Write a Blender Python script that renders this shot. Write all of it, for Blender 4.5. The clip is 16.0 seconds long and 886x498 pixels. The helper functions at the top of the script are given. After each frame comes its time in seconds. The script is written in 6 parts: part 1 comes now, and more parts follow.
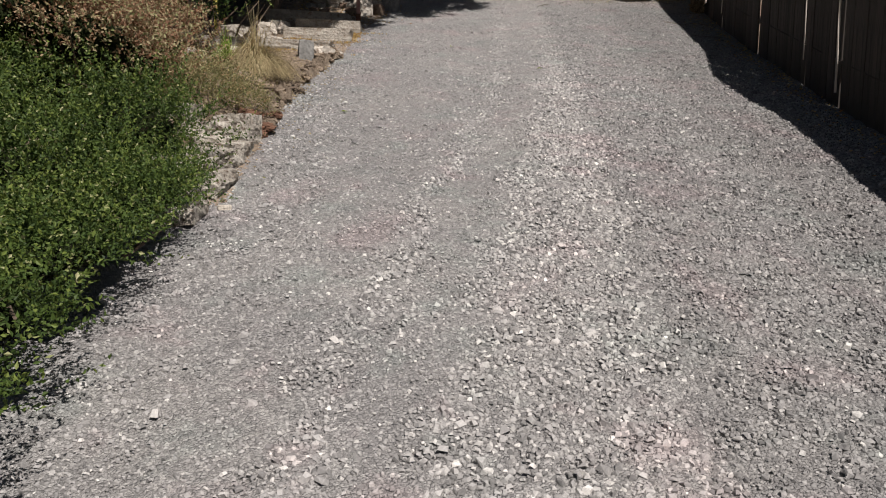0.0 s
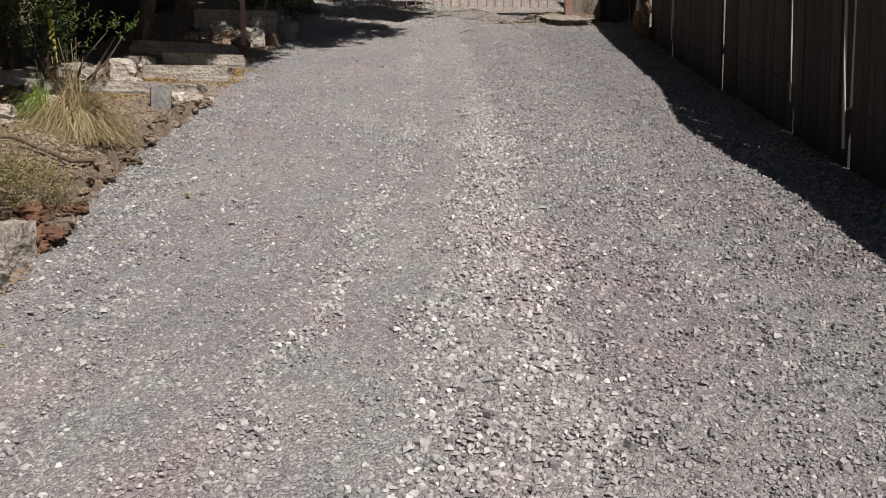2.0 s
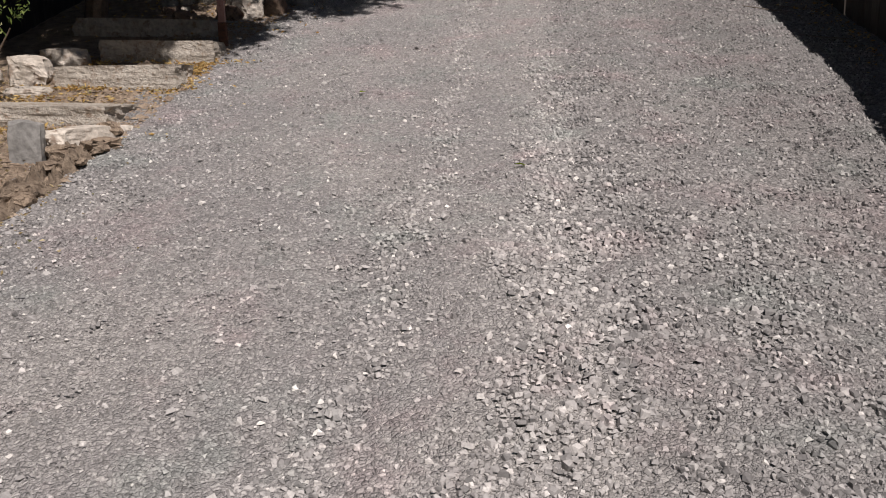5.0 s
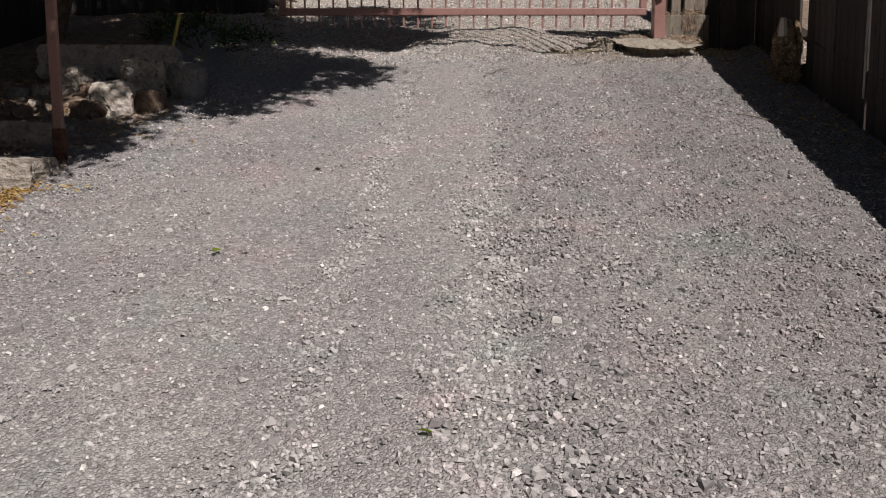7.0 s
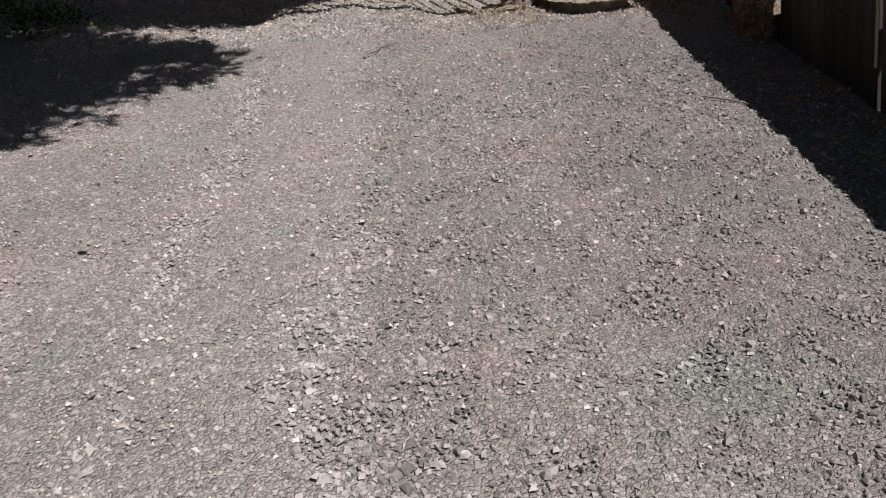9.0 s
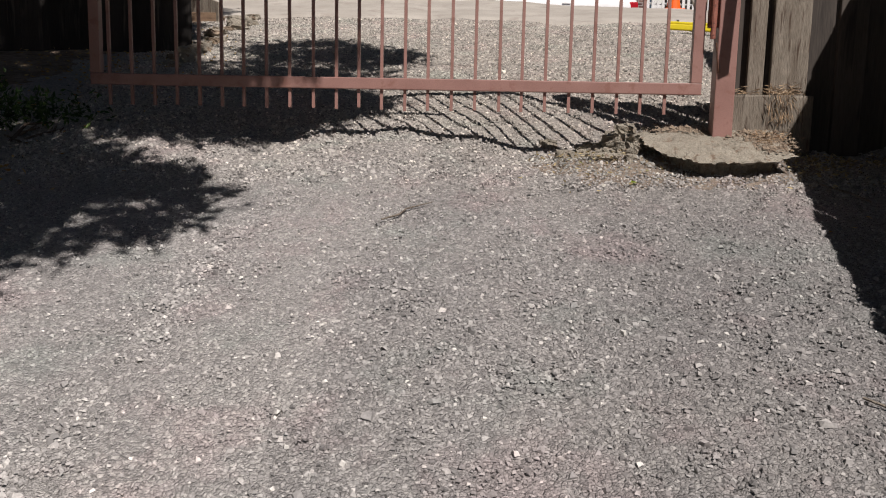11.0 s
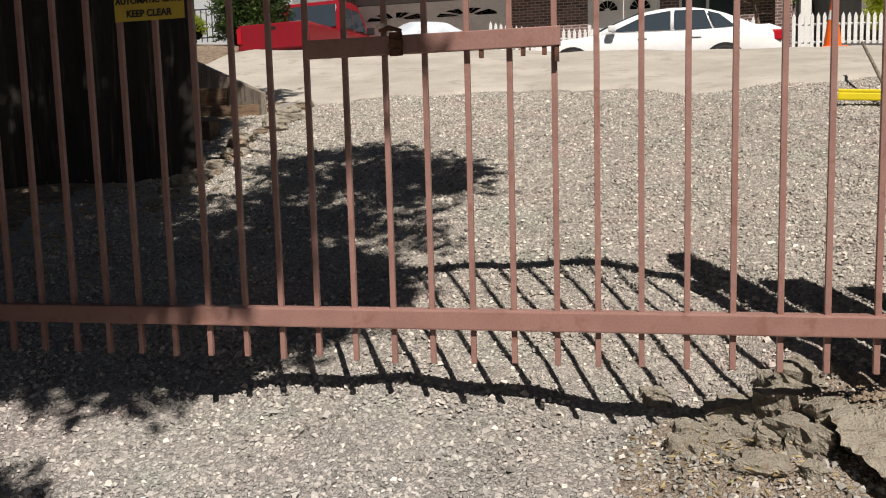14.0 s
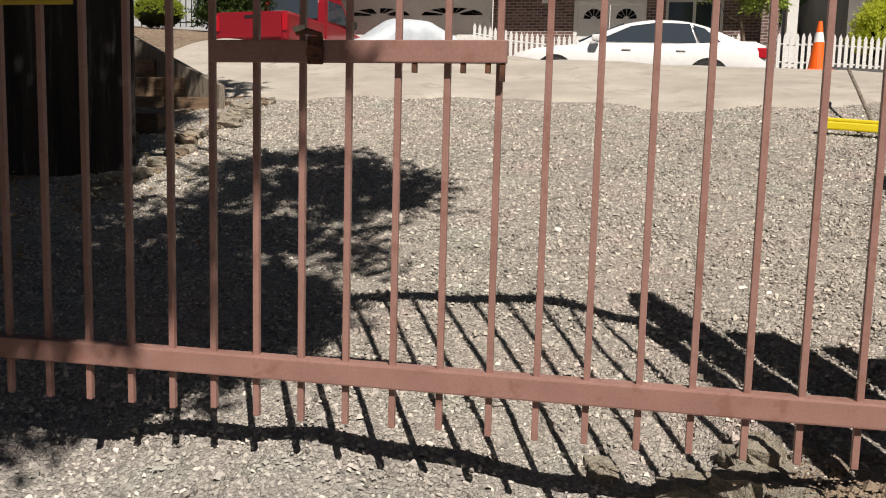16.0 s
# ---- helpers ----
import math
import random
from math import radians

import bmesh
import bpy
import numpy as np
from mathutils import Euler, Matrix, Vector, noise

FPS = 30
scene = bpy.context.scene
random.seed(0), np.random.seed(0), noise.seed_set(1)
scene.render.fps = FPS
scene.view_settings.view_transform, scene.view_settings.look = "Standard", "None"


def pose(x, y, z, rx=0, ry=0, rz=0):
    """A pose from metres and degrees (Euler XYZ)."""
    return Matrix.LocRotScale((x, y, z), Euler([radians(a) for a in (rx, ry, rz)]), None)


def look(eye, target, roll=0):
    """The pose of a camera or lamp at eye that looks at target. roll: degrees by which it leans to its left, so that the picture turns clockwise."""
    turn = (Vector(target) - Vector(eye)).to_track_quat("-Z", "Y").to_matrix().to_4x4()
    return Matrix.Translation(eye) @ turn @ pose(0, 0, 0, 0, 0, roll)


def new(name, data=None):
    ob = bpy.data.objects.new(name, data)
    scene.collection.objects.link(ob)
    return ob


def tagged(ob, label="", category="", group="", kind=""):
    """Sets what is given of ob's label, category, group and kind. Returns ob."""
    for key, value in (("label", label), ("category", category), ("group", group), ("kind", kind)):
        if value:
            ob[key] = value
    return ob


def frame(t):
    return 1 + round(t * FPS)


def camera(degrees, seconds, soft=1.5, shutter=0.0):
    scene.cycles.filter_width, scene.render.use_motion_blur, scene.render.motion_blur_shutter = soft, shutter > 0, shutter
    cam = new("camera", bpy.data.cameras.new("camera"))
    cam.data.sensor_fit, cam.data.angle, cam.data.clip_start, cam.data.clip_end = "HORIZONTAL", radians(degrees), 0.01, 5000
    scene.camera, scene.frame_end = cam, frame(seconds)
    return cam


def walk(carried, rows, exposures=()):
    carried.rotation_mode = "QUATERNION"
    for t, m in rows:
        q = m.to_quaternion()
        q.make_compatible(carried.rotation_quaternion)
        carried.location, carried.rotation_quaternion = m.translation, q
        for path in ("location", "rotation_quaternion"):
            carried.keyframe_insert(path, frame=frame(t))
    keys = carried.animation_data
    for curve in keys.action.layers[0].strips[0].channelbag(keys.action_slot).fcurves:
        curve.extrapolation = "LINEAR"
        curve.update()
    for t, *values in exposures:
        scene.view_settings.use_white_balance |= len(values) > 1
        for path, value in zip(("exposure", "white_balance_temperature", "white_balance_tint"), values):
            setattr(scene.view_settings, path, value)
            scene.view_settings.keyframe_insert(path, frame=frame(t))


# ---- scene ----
cam = camera(55.9, 16.0, 1.05)
PATH = [
    (0, (0.013, -0.045, 1.444), (0.072, 1.935, 1.172), 0.8),
    (0.5, (0.098, 0.378, 1.523), (0.233, 2.358, 1.274), 0.1),
    (1, (0.182, 0.837, 1.628), (0.332, 2.815, 1.378), -1.6),
    (1.5, (0.21, 1.3, 1.75), (0.354, 3.281, 1.516), -2.9),
    (2, (0.304, 1.743, 1.814), (0.519, 3.718, 1.583), -0.4),
    (2.5, (0.401, 2.16, 1.935), (0.58, 4.14, 1.712), -1.9),
    (3, (0.4, 2.628, 2.017), (0.543, 4.609, 1.778), -2.6),
    (3.2, (0.416, 2.773, 2.067), (0.558, 4.747, 1.783), -2.3),
    (5.3, (0.872, 4.607, 2.495), (0.816, 6.56, 2.066), -2.1),
    (5.5, (0.903, 4.757, 2.524), (0.792, 6.703, 2.074), -3.1),
    (6, (0.917, 5.186, 2.62), (0.861, 7.153, 2.264), 0.3),
    (6.5, (0.998, 5.561, 2.69), (1.077, 7.527, 2.336), 0.8),
    (7, (1.111, 5.961, 2.831), (1.197, 7.942, 2.571), -0.4),
    (7.5, (1.177, 6.368, 2.889), (1.276, 8.351, 2.647), -2.7),
    (8, (1.285, 6.75, 2.97), (1.425, 8.729, 2.716), -1.3),
    (8.5, (1.457, 7.144, 3.1), (1.619, 9.107, 2.751), -4.5),
    (9, (1.546, 7.542, 3.167), (1.762, 9.49, 2.766), -4.4),
    (9.5, (1.74, 7.949, 3.287), (1.978, 9.904, 2.939), -1.0),
    (10, (1.913, 8.307, 3.428), (1.987, 10.285, 3.145), 0.2),
    (10.2, (1.945, 8.454, 3.449), (1.981, 10.441, 3.217), 1.2),
    (12.3, (2.631, 10.008, 4.206), (2.307, 11.944, 3.822), -1.7),
    (12.5, (2.632, 10.144, 4.217), (2.306, 12.086, 3.863), -0.6),
    (13, (2.647, 10.506, 4.32), (2.259, 12.453, 4.073), 1.0),
    (13.5, (2.527, 10.837, 4.352), (2.083, 12.776, 4.141), 1.1),
    (14, (2.436, 11.125, 4.449), (1.997, 13.063, 4.22), -1.6),
    (14.5, (2.468, 11.403, 4.516), (2.102, 13.36, 4.323), 2.1),
    (15, (2.51, 11.517, 4.543), (2.163, 13.48, 4.378), 2.3),
    (15.5, (2.513, 11.517, 4.534), (2.212, 13.485, 4.349), 2.0),
    (16, (2.5, 11.519, 4.528), (2.114, 13.467, 4.295), 1.5),
]
EXPOSURES = [(0.0, -0.01, 6480, 13.5), (3.0, 0.02, 6500, 16), (5.5, -0.07, 6530, 17.5), (10.0, 0.03, 6520, 16.5), (12.5, 0.14, 6550, 12.5), (13.0, 0.18, 6600, 12), (14.0, 0.28, 6800, 12), (16.0, 0.28, 6950, 12.5)]
walk(cam, [(t, look(eye, target, roll)) for t, eye, target, roll in PATH], EXPOSURES)

# ---- world, sun ----
SUN = Vector((-0.36, 0.70, -1.0)).normalized()   # the way the light goes
world = bpy.data.worlds.new("sky")
scene.world = world
world.use_nodes = True
wn = world.node_tree.nodes
sky = wn.new("ShaderNodeTexSky")
sky.sky_type, sky.sun_disc = "NISHITA", False
sky.sun_elevation, sky.sun_rotation = math.asin(-SUN.z), math.atan2(-SUN.x, -SUN.y)
world.node_tree.links.new(sky.outputs[0], wn["Background"].inputs[0])
wn["Background"].inputs[1].default_value = 0.019
sun = new("sun", bpy.data.lights.new("sun", "SUN"))
sun.data.energy, sun.data.angle, sun.data.color = 5.0, radians(0.5), (1.0, 0.96, 0.9)
sun.matrix_world = look((0, 0, 30), Vector((0, 0, 30)) + SUN)

# ---- helpers of this scene ----
rng = np.random.default_rng(7)
GY = [-60, -6, 0, 4, 8, 9, 10, 11.73, 12.6, 13.66, 15.5, 17.5, 19.3, 22.8, 24.0, 30, 60, 900]
GZ = [-6, -1.4, 0.05, 1.05, 2.05, 2.31, 2.57, 3.05, 3.33, 3.68, 4.14, 4.65, 5.02, 5.79, 5.86, 5.93, 6.3, 6.3]
_fy = np.arange(-60, 900, 0.25)
_fz = np.interp(_fy, GY, GZ)
_k = np.exp(-0.5 * (np.arange(-6, 7) / 2.4) ** 2)
_fz = np.convolve(np.pad(_fz, 6, mode="edge"), _k / _k.sum(), mode="valid")


def smooth(a, b, v):
    u = np.clip((np.asarray(v, float) - a) / (b - a), 0, 1)
    return u * u * (3 - 2 * u)


def fence_x(y):
    return 3.33 + 0.14 * (y - 6.56)


def edge_x(y):
    """The left rim of the gravel."""
    return np.interp(y, [-5, 2.4, 3.6, 5.1, 7.0, 8.5, 10.6, 11.6, 13, 14.0, 16.5, 19.0], [-1.6, -1.25, -0.99, -1.0, -1.02, -0.82, -0.72, -0.5, -0.3, -0.5, -0.9, -1.1])


def ground_z(x, y):
    x, y = np.asarray(x, float), np.asarray(y, float)
    z = np.interp(y, _fy, _fz)
    # the street's tilt, and the yards beyond it
    u = np.clip(x, -14, 14) - 1.5
    z = z - np.where(u > 0, 0.045, 0.06) * u * smooth(19, 24, y)
    z = z + 0.3 * smooth(24, 26, y) * smooth(4.8, 5.7, x)
    z = z + 0.3 * smooth(24, 30, y) * smooth(-0.5, -4.0, x) + 0.14 * smooth(24, 30, y) * smooth(0.5, -1.5, x)
    z = z + np.interp(y, [31.5, 33.5, 37, 45], [0, 0.6, 1.0, 1.3])
    # wheel tracks, worn a little lower
    z = z - 0.025 * np.exp(-((x - 0.15 - 0.06 * y) / 0.28) ** 2) - 0.02 * np.exp(-((x - 1.75 - 0.06 * y) / 0.3) ** 2)
    z = z + 0.012 * np.sin(2.1 * x + 0.7 * y) * np.sin(1.3 * y - 0.6 * x) + 0.006 * np.sin(7 * x + 2) * np.sin(5.3 * y)
    # the garden bank beside the drive
    bank = smooth(0.0, 0.5, edge_x(y) - x)
    rise = np.interp(y, [-5, 1.5, 3, 4.2, 6, 8, 9, 11, 13, 15, 17], [0.03, 0.03, 0.06, 0.2, 0.25, 0.1, 0.02, 0.04, 0.08, 0.05, 0.02])
    z = z + bank * rise * (1 - smooth(18, 21, y))
    z = z + 0.035 * np.sin(4.1 * x + 1.0) * np.exp(-((y - 13.75) / 0.35) ** 2) + 0.03 * np.sin(5.0 * x + 3.6) * np.exp(-((y - 14.75) / 0.4) ** 2)
    z = z + 0.014 * np.cos(2 * math.pi * (x - 1.68) / 0.44 + 0.4 * np.sin(3 * x)) * np.exp(-((y - 13.75) / 0.3) ** 2) + 0.016 * np.cos(2 * math.pi * (x - 1.62) / 0.64 + 0.5 * np.sin(2.3 * x)) * np.exp(-((y - 14.75) / 0.35) ** 2)
    # washed out under the post's slab
    z = z - 0.012 * np.exp(-(((x - 3.33) / 0.42) ** 2 + ((y - 13.25) / 0.22) ** 2))
    # the mound of sandy earth beside it
    z = z + 0.03 * np.exp(-(((x - 2.74) / 0.2) ** 2 + ((y - 13.42) / 0.13) ** 2))
    # a washed-out hollow at the gate's foot
    z = z - 0.05 * np.exp(-(((x - 2.75) / 0.4) ** 2 + ((y - 13.8) / 0.35) ** 2))
    return z


def gz(x, y):
    return float(ground_z(x, y))


def mesh_from(name, verts, faces, material, smooth_shade=False):
    me = bpy.data.meshes.new(name)
    verts = np.asarray(verts, np.float32)
    faces = np.asarray(faces, np.int32)
    me.vertices.add(len(verts))
    me.vertices.foreach_set("co", verts.ravel())
    n, k = faces.shape
    me.loops.add(n * k)
    me.loops.foreach_set("vertex_index", faces.ravel())
    me.polygons.add(n)
    me.polygons.foreach_set("loop_start", np.arange(0, n * k, k, dtype=np.int32))
    me.polygons.foreach_set("use_smooth", np.full(n, smooth_shade, dtype=bool))
    me.update(calc_edges=True)
    me.validate()
    if material:
        me.materials.append(material)
    return me


def thing(name, at, label, category, group="", kind="", turn=0.0):
    ob = new(name)
    ob.empty_display_size = 0.1
    ob.matrix_world = pose(*at, 0, 0, turn)
    return tagged(ob, label, category, group, kind)


def part(name, bm, material, parent=None, label="", shade=False):
    """Links a bmesh, in the parent's own space, as one mesh object."""
    me = bpy.data.meshes.new(name)
    bm.normal_update()
    bm.to_mesh(me)
    bm.free()
    if shade:
        me.polygons.foreach_set("use_smooth", np.ones(len(me.polygons), dtype=bool))
    me.materials.append(material)
    ob = new(name, me)
    if parent is not None:
        ob.parent = parent
    if label:
        ob["label"] = label
    return ob


def box(bm, lo, hi, bevel=0.0, m=None, taper=1.0):
    """Adds a box between two corners; taper narrows its top."""
    lo, hi = Vector(lo), Vector(hi)
    r = bmesh.ops.create_cube(bm, size=1.0)
    vs = r["verts"]
    c, d = (lo + hi) / 2, hi - lo
    for v in vs:
        k = taper if v.co.z > 0 else 1.0
        v.co = Vector((v.co.x * d.x * k, v.co.y * d.y * k, v.co.z * d.z)) + c
    if bevel:
        es = list({e for v in vs for e in v.link_edges})
        r = bmesh.ops.bevel(bm, geom=es, offset=bevel, segments=2, affect="EDGES", profile=0.6)
        vs = list({v for f in r["faces"] for v in f.verts} | {v for v in vs if v.is_valid})
    if m is not None:
        bmesh.ops.transform(bm, matrix=m, verts=vs)
    return vs


def tube(bm, pts, radii, sides=8, cap=True):
    """A tube along points."""
    pts = [Vector(p) for p in pts]
    if not hasattr(radii, "__len__"):
        radii = [radii] * len(pts)
    rings = []
    up = Vector((0.13, 0.21, 1)).normalized()
    for i, p in enumerate(pts):
        d = (pts[min(i + 1, len(pts) - 1)] - pts[max(i - 1, 0)]).normalized()
        a = d.cross(up)
        if a.length < 1e-3:
            a = d.cross(Vector((1, 0, 0)))
        a.normalize()
        b = d.cross(a)
        rings.append([bm.verts.new(p + radii[i] * (math.cos(2 * math.pi * k / sides) * a + math.sin(2 * math.pi * k / sides) * b)) for k in range(sides)])
    for r0, r1 in zip(rings, rings[1:]):
        for k in range(sides):
            bm.faces.new((r0[k], r0[(k + 1) % sides], r1[(k + 1) % sides], r1[k]))
    if cap:
        bm.faces.new(rings[0][::-1])
        bm.faces.new(rings[-1])
    return rings


def rough_rock(bm, size, seed, cuts=3, rough=0.16, square=0.5, m=None):
    """A broken, squarish rock about the origin with its foot at z = 0."""
    r = bmesh.ops.create_cube(bm, size=2.0)
    bmesh.ops.subdivide_edges(bm, edges=list({e for v in r["verts"] for e in v.link_edges}), cuts=cuts, use_grid_fill=True)
    vs = [v for v in bm.verts if v.tag is False]
    off = Vector((seed * 3.7, seed * 1.9, seed * 5.3))
    for v in vs:
        p = v.co.normalized() * 1.15
        q = v.co.lerp(p, 1 - square)
        n = noise.noise_vector(q * 1.1 + off) * rough * 1.6 + noise.noise_vector(q * 3.1 + off) * rough * 0.6 + noise.noise_vector(q * 7.3 + off) * rough * 0.35
        q = q + n
        v.co = Vector((q.x * size[0] / 2, q.y * size[1] / 2, q.z * size[2] / 2 + size[2] * 0.45))
        v.tag = True
    if m is not None:
        bmesh.ops.transform(bm, matrix=m, verts=vs)
    return vs


# ---- materials ----
def material(name, rough=0.8, metal=0.0, spec=0.5):
    m = bpy.data.materials.new(name)
    m.use_nodes = True
    b = m.node_tree.nodes["Principled BSDF"]
    b.inputs["Roughness"].default_value, b.inputs["Metallic"].default_value = rough, metal
    b.inputs["Specular IOR Level"].default_value = spec
    return m, m.node_tree.nodes, m.node_tree.links, b


def ramp(ns, stops, mode="LINEAR"):
    r = ns.new("ShaderNodeValToRGB")
    r.color_ramp.interpolation = mode
    el = r.color_ramp.elements
    while len(el) < len(stops):
        el.new(0.5)
    for e, (p, c) in zip(el, stops):
        e.position, e.color = p, (*c, 1)
    return r


def coords(ns, ls, scale=(1, 1, 1), world_space=False):
    c = ns.new("ShaderNodeNewGeometry") if world_space else ns.new("ShaderNodeTexCoord")
    mp = ns.new("ShaderNodeMapping")
    mp.inputs["Scale"].default_value = scale
    ls.new(c.outputs["Position" if world_space else "Object"], mp.inputs[0])
    return mp.outputs[0]


def noise_tex(ns, ls, vec, scale, detail=4.0, rough=0.6):
    n = ns.new("ShaderNodeTexNoise")
    n.inputs["Scale"].default_value, n.inputs["Detail"].default_value, n.inputs["Roughness"].default_value = scale, detail, rough
    ls.new(vec, n.inputs["Vector"])
    return n


def mixed(ns, ls, fac, a, b, blend="MIX"):
    m = ns.new("ShaderNodeMix")
    m.data_type, m.blend_type = "RGBA", blend
    for sock, val in ((m.inputs[0], fac), (m.inputs[6], a), (m.inputs[7], b)):
        if hasattr(val, "is_linked"):
            ls.new(val, sock)
        else:
            sock.default_value = val if isinstance(val, (int, float)) else (*val, 1)
    return m.outputs[2]


def bump(ns, ls, b, height, strength=0.3, distance=0.01, under=None):
    n = ns.new("ShaderNodeBump")
    n.inputs["Strength"].default_value, n.inputs["Distance"].default_value = strength, distance
    ls.new(height, n.inputs["Height"])
    if under is not None:
        ls.new(under.outputs[0], n.inputs["Normal"])
    ls.new(n.outputs[0], b.inputs["Normal"])
    return n


def varied(name, c0, c1, c2=None, scale=6.0, fine=60.0, rough=0.8, metal=0.0, relief=0.3, dist=0.004, stretch=(1, 1, 1), per_island=0.0, per_object=0.0, spec=0.4, grain=0.6):
    """A surface of two tones with coarse stains, fine grain and relief."""
    m, ns, ls, b = material(name, rough, metal, spec)
    v = coords(ns, ls, stretch)
    n1, n2 = noise_tex(ns, ls, v, scale), noise_tex(ns, ls, v, fine, 5)
    r = ramp(ns, [(0.3, c0), (0.7, c1)])
    ls.new(n1.outputs[0], r.inputs[0])
    out = r.outputs[0]
    r2 = ramp(ns, [(0.36, (0.55, 0.55, 0.55)), (0.6, (1, 1, 1))])
    ls.new(n2.outputs[0], r2.inputs[0])
    out = mixed(ns, ls, grain, out, r2.outputs[0], "MULTIPLY")
    if c2:
        n3 = noise_tex(ns, ls, v, scale * 2.7, 3)
        r3 = ramp(ns, [(0.56, (0, 0, 0)), (0.68, (1, 1, 1))])
        ls.new(n3.outputs[0], r3.inputs[0])
        out = mixed(ns, ls, r3.outputs[0], out, c2)
    for amount, node, sock in ((per_island, "ShaderNodeNewGeometry", "Random Per Island"), (per_object, "ShaderNodeObjectInfo", "Random")):
        if amount:
            g = ns.new(node)
            r4 = ramp(ns, [(0, (1 - amount,) * 3), (1, (1 + amount * 0.5,) * 3)])
            ls.new(g.outputs[sock], r4.inputs[0])
            out = mixed(ns, ls, 1.0, out, r4.outputs[0], "MULTIPLY")
    ls.new(out, b.inputs["Base Color"])
    if relief:
        bump(ns, ls, b, n2.outputs[0], relief, dist)
    return m


def dust(ns, ls, v):
    """Lighter, dustier stone in the wheel tracks; cleaner, darker stone from the middle strip to the fence and along the left rim."""
    dot = ns.new("ShaderNodeVectorMath")
    dot.operation = "DOT_PRODUCT"
    dot.inputs[1].default_value = (0.25, -0.02225, 0)
    ls.new(v, dot.inputs[0])
    n = noise_tex(ns, ls, v, 2.6, 5)
    k = ns.new("ShaderNodeMath")
    k.operation = "MULTIPLY_ADD"
    ls.new(n.outputs[0], k.inputs[0])
    k.inputs[1].default_value = 0.14
    ls.new(dot.outputs["Value"], k.inputs[2])
    off = ns.new("ShaderNodeMath")
    off.operation = "ADD"
    ls.new(k.outputs[0], off.inputs[0])
    off.inputs[1].default_value = 0.43
    r = ramp(ns, [(0.06, (0.97, 0.97, 0.97)), (0.2, (1.07, 1.065, 1.06)), (0.44, (1.13, 1.12, 1.11)), (0.655, (1.17, 1.16, 1.145)), (0.685, (0.955, 0.95, 0.945)), (0.82, (0.95, 0.945, 0.94)), (0.95, (0.82, 0.815, 0.81))])
    ls.new(off.outputs[0], r.inputs[0])
    # more tan fines beyond the gate
    sp = ns.new("ShaderNodeSeparateXYZ")
    ls.new(v, sp.inputs[0])
    far = ns.new("ShaderNodeMapRange")
    far.inputs[1].default_value, far.inputs[2].default_value = 12.6, 14.2
    ls.new(sp.outputs[1], far.inputs[0])
    return mixed(ns, ls, far.outputs[0], r.outputs[0], (1.17, 1.115, 1.025))


def patches(ns, ls, v):
    """Faint rosy and blue-green stone in patches."""
    n = noise_tex(ns, ls, v, 1.9, 4, 0.7)
    r = ramp(ns, [(0.32, (0.94, 1.0, 0.985)), (0.46, (1, 1, 1)), (0.54, (1, 1, 1)), (0.68, (1.07, 0.985, 1.0))])
    ls.new(n.outputs[0], r.inputs[0])
    return r.outputs[0]


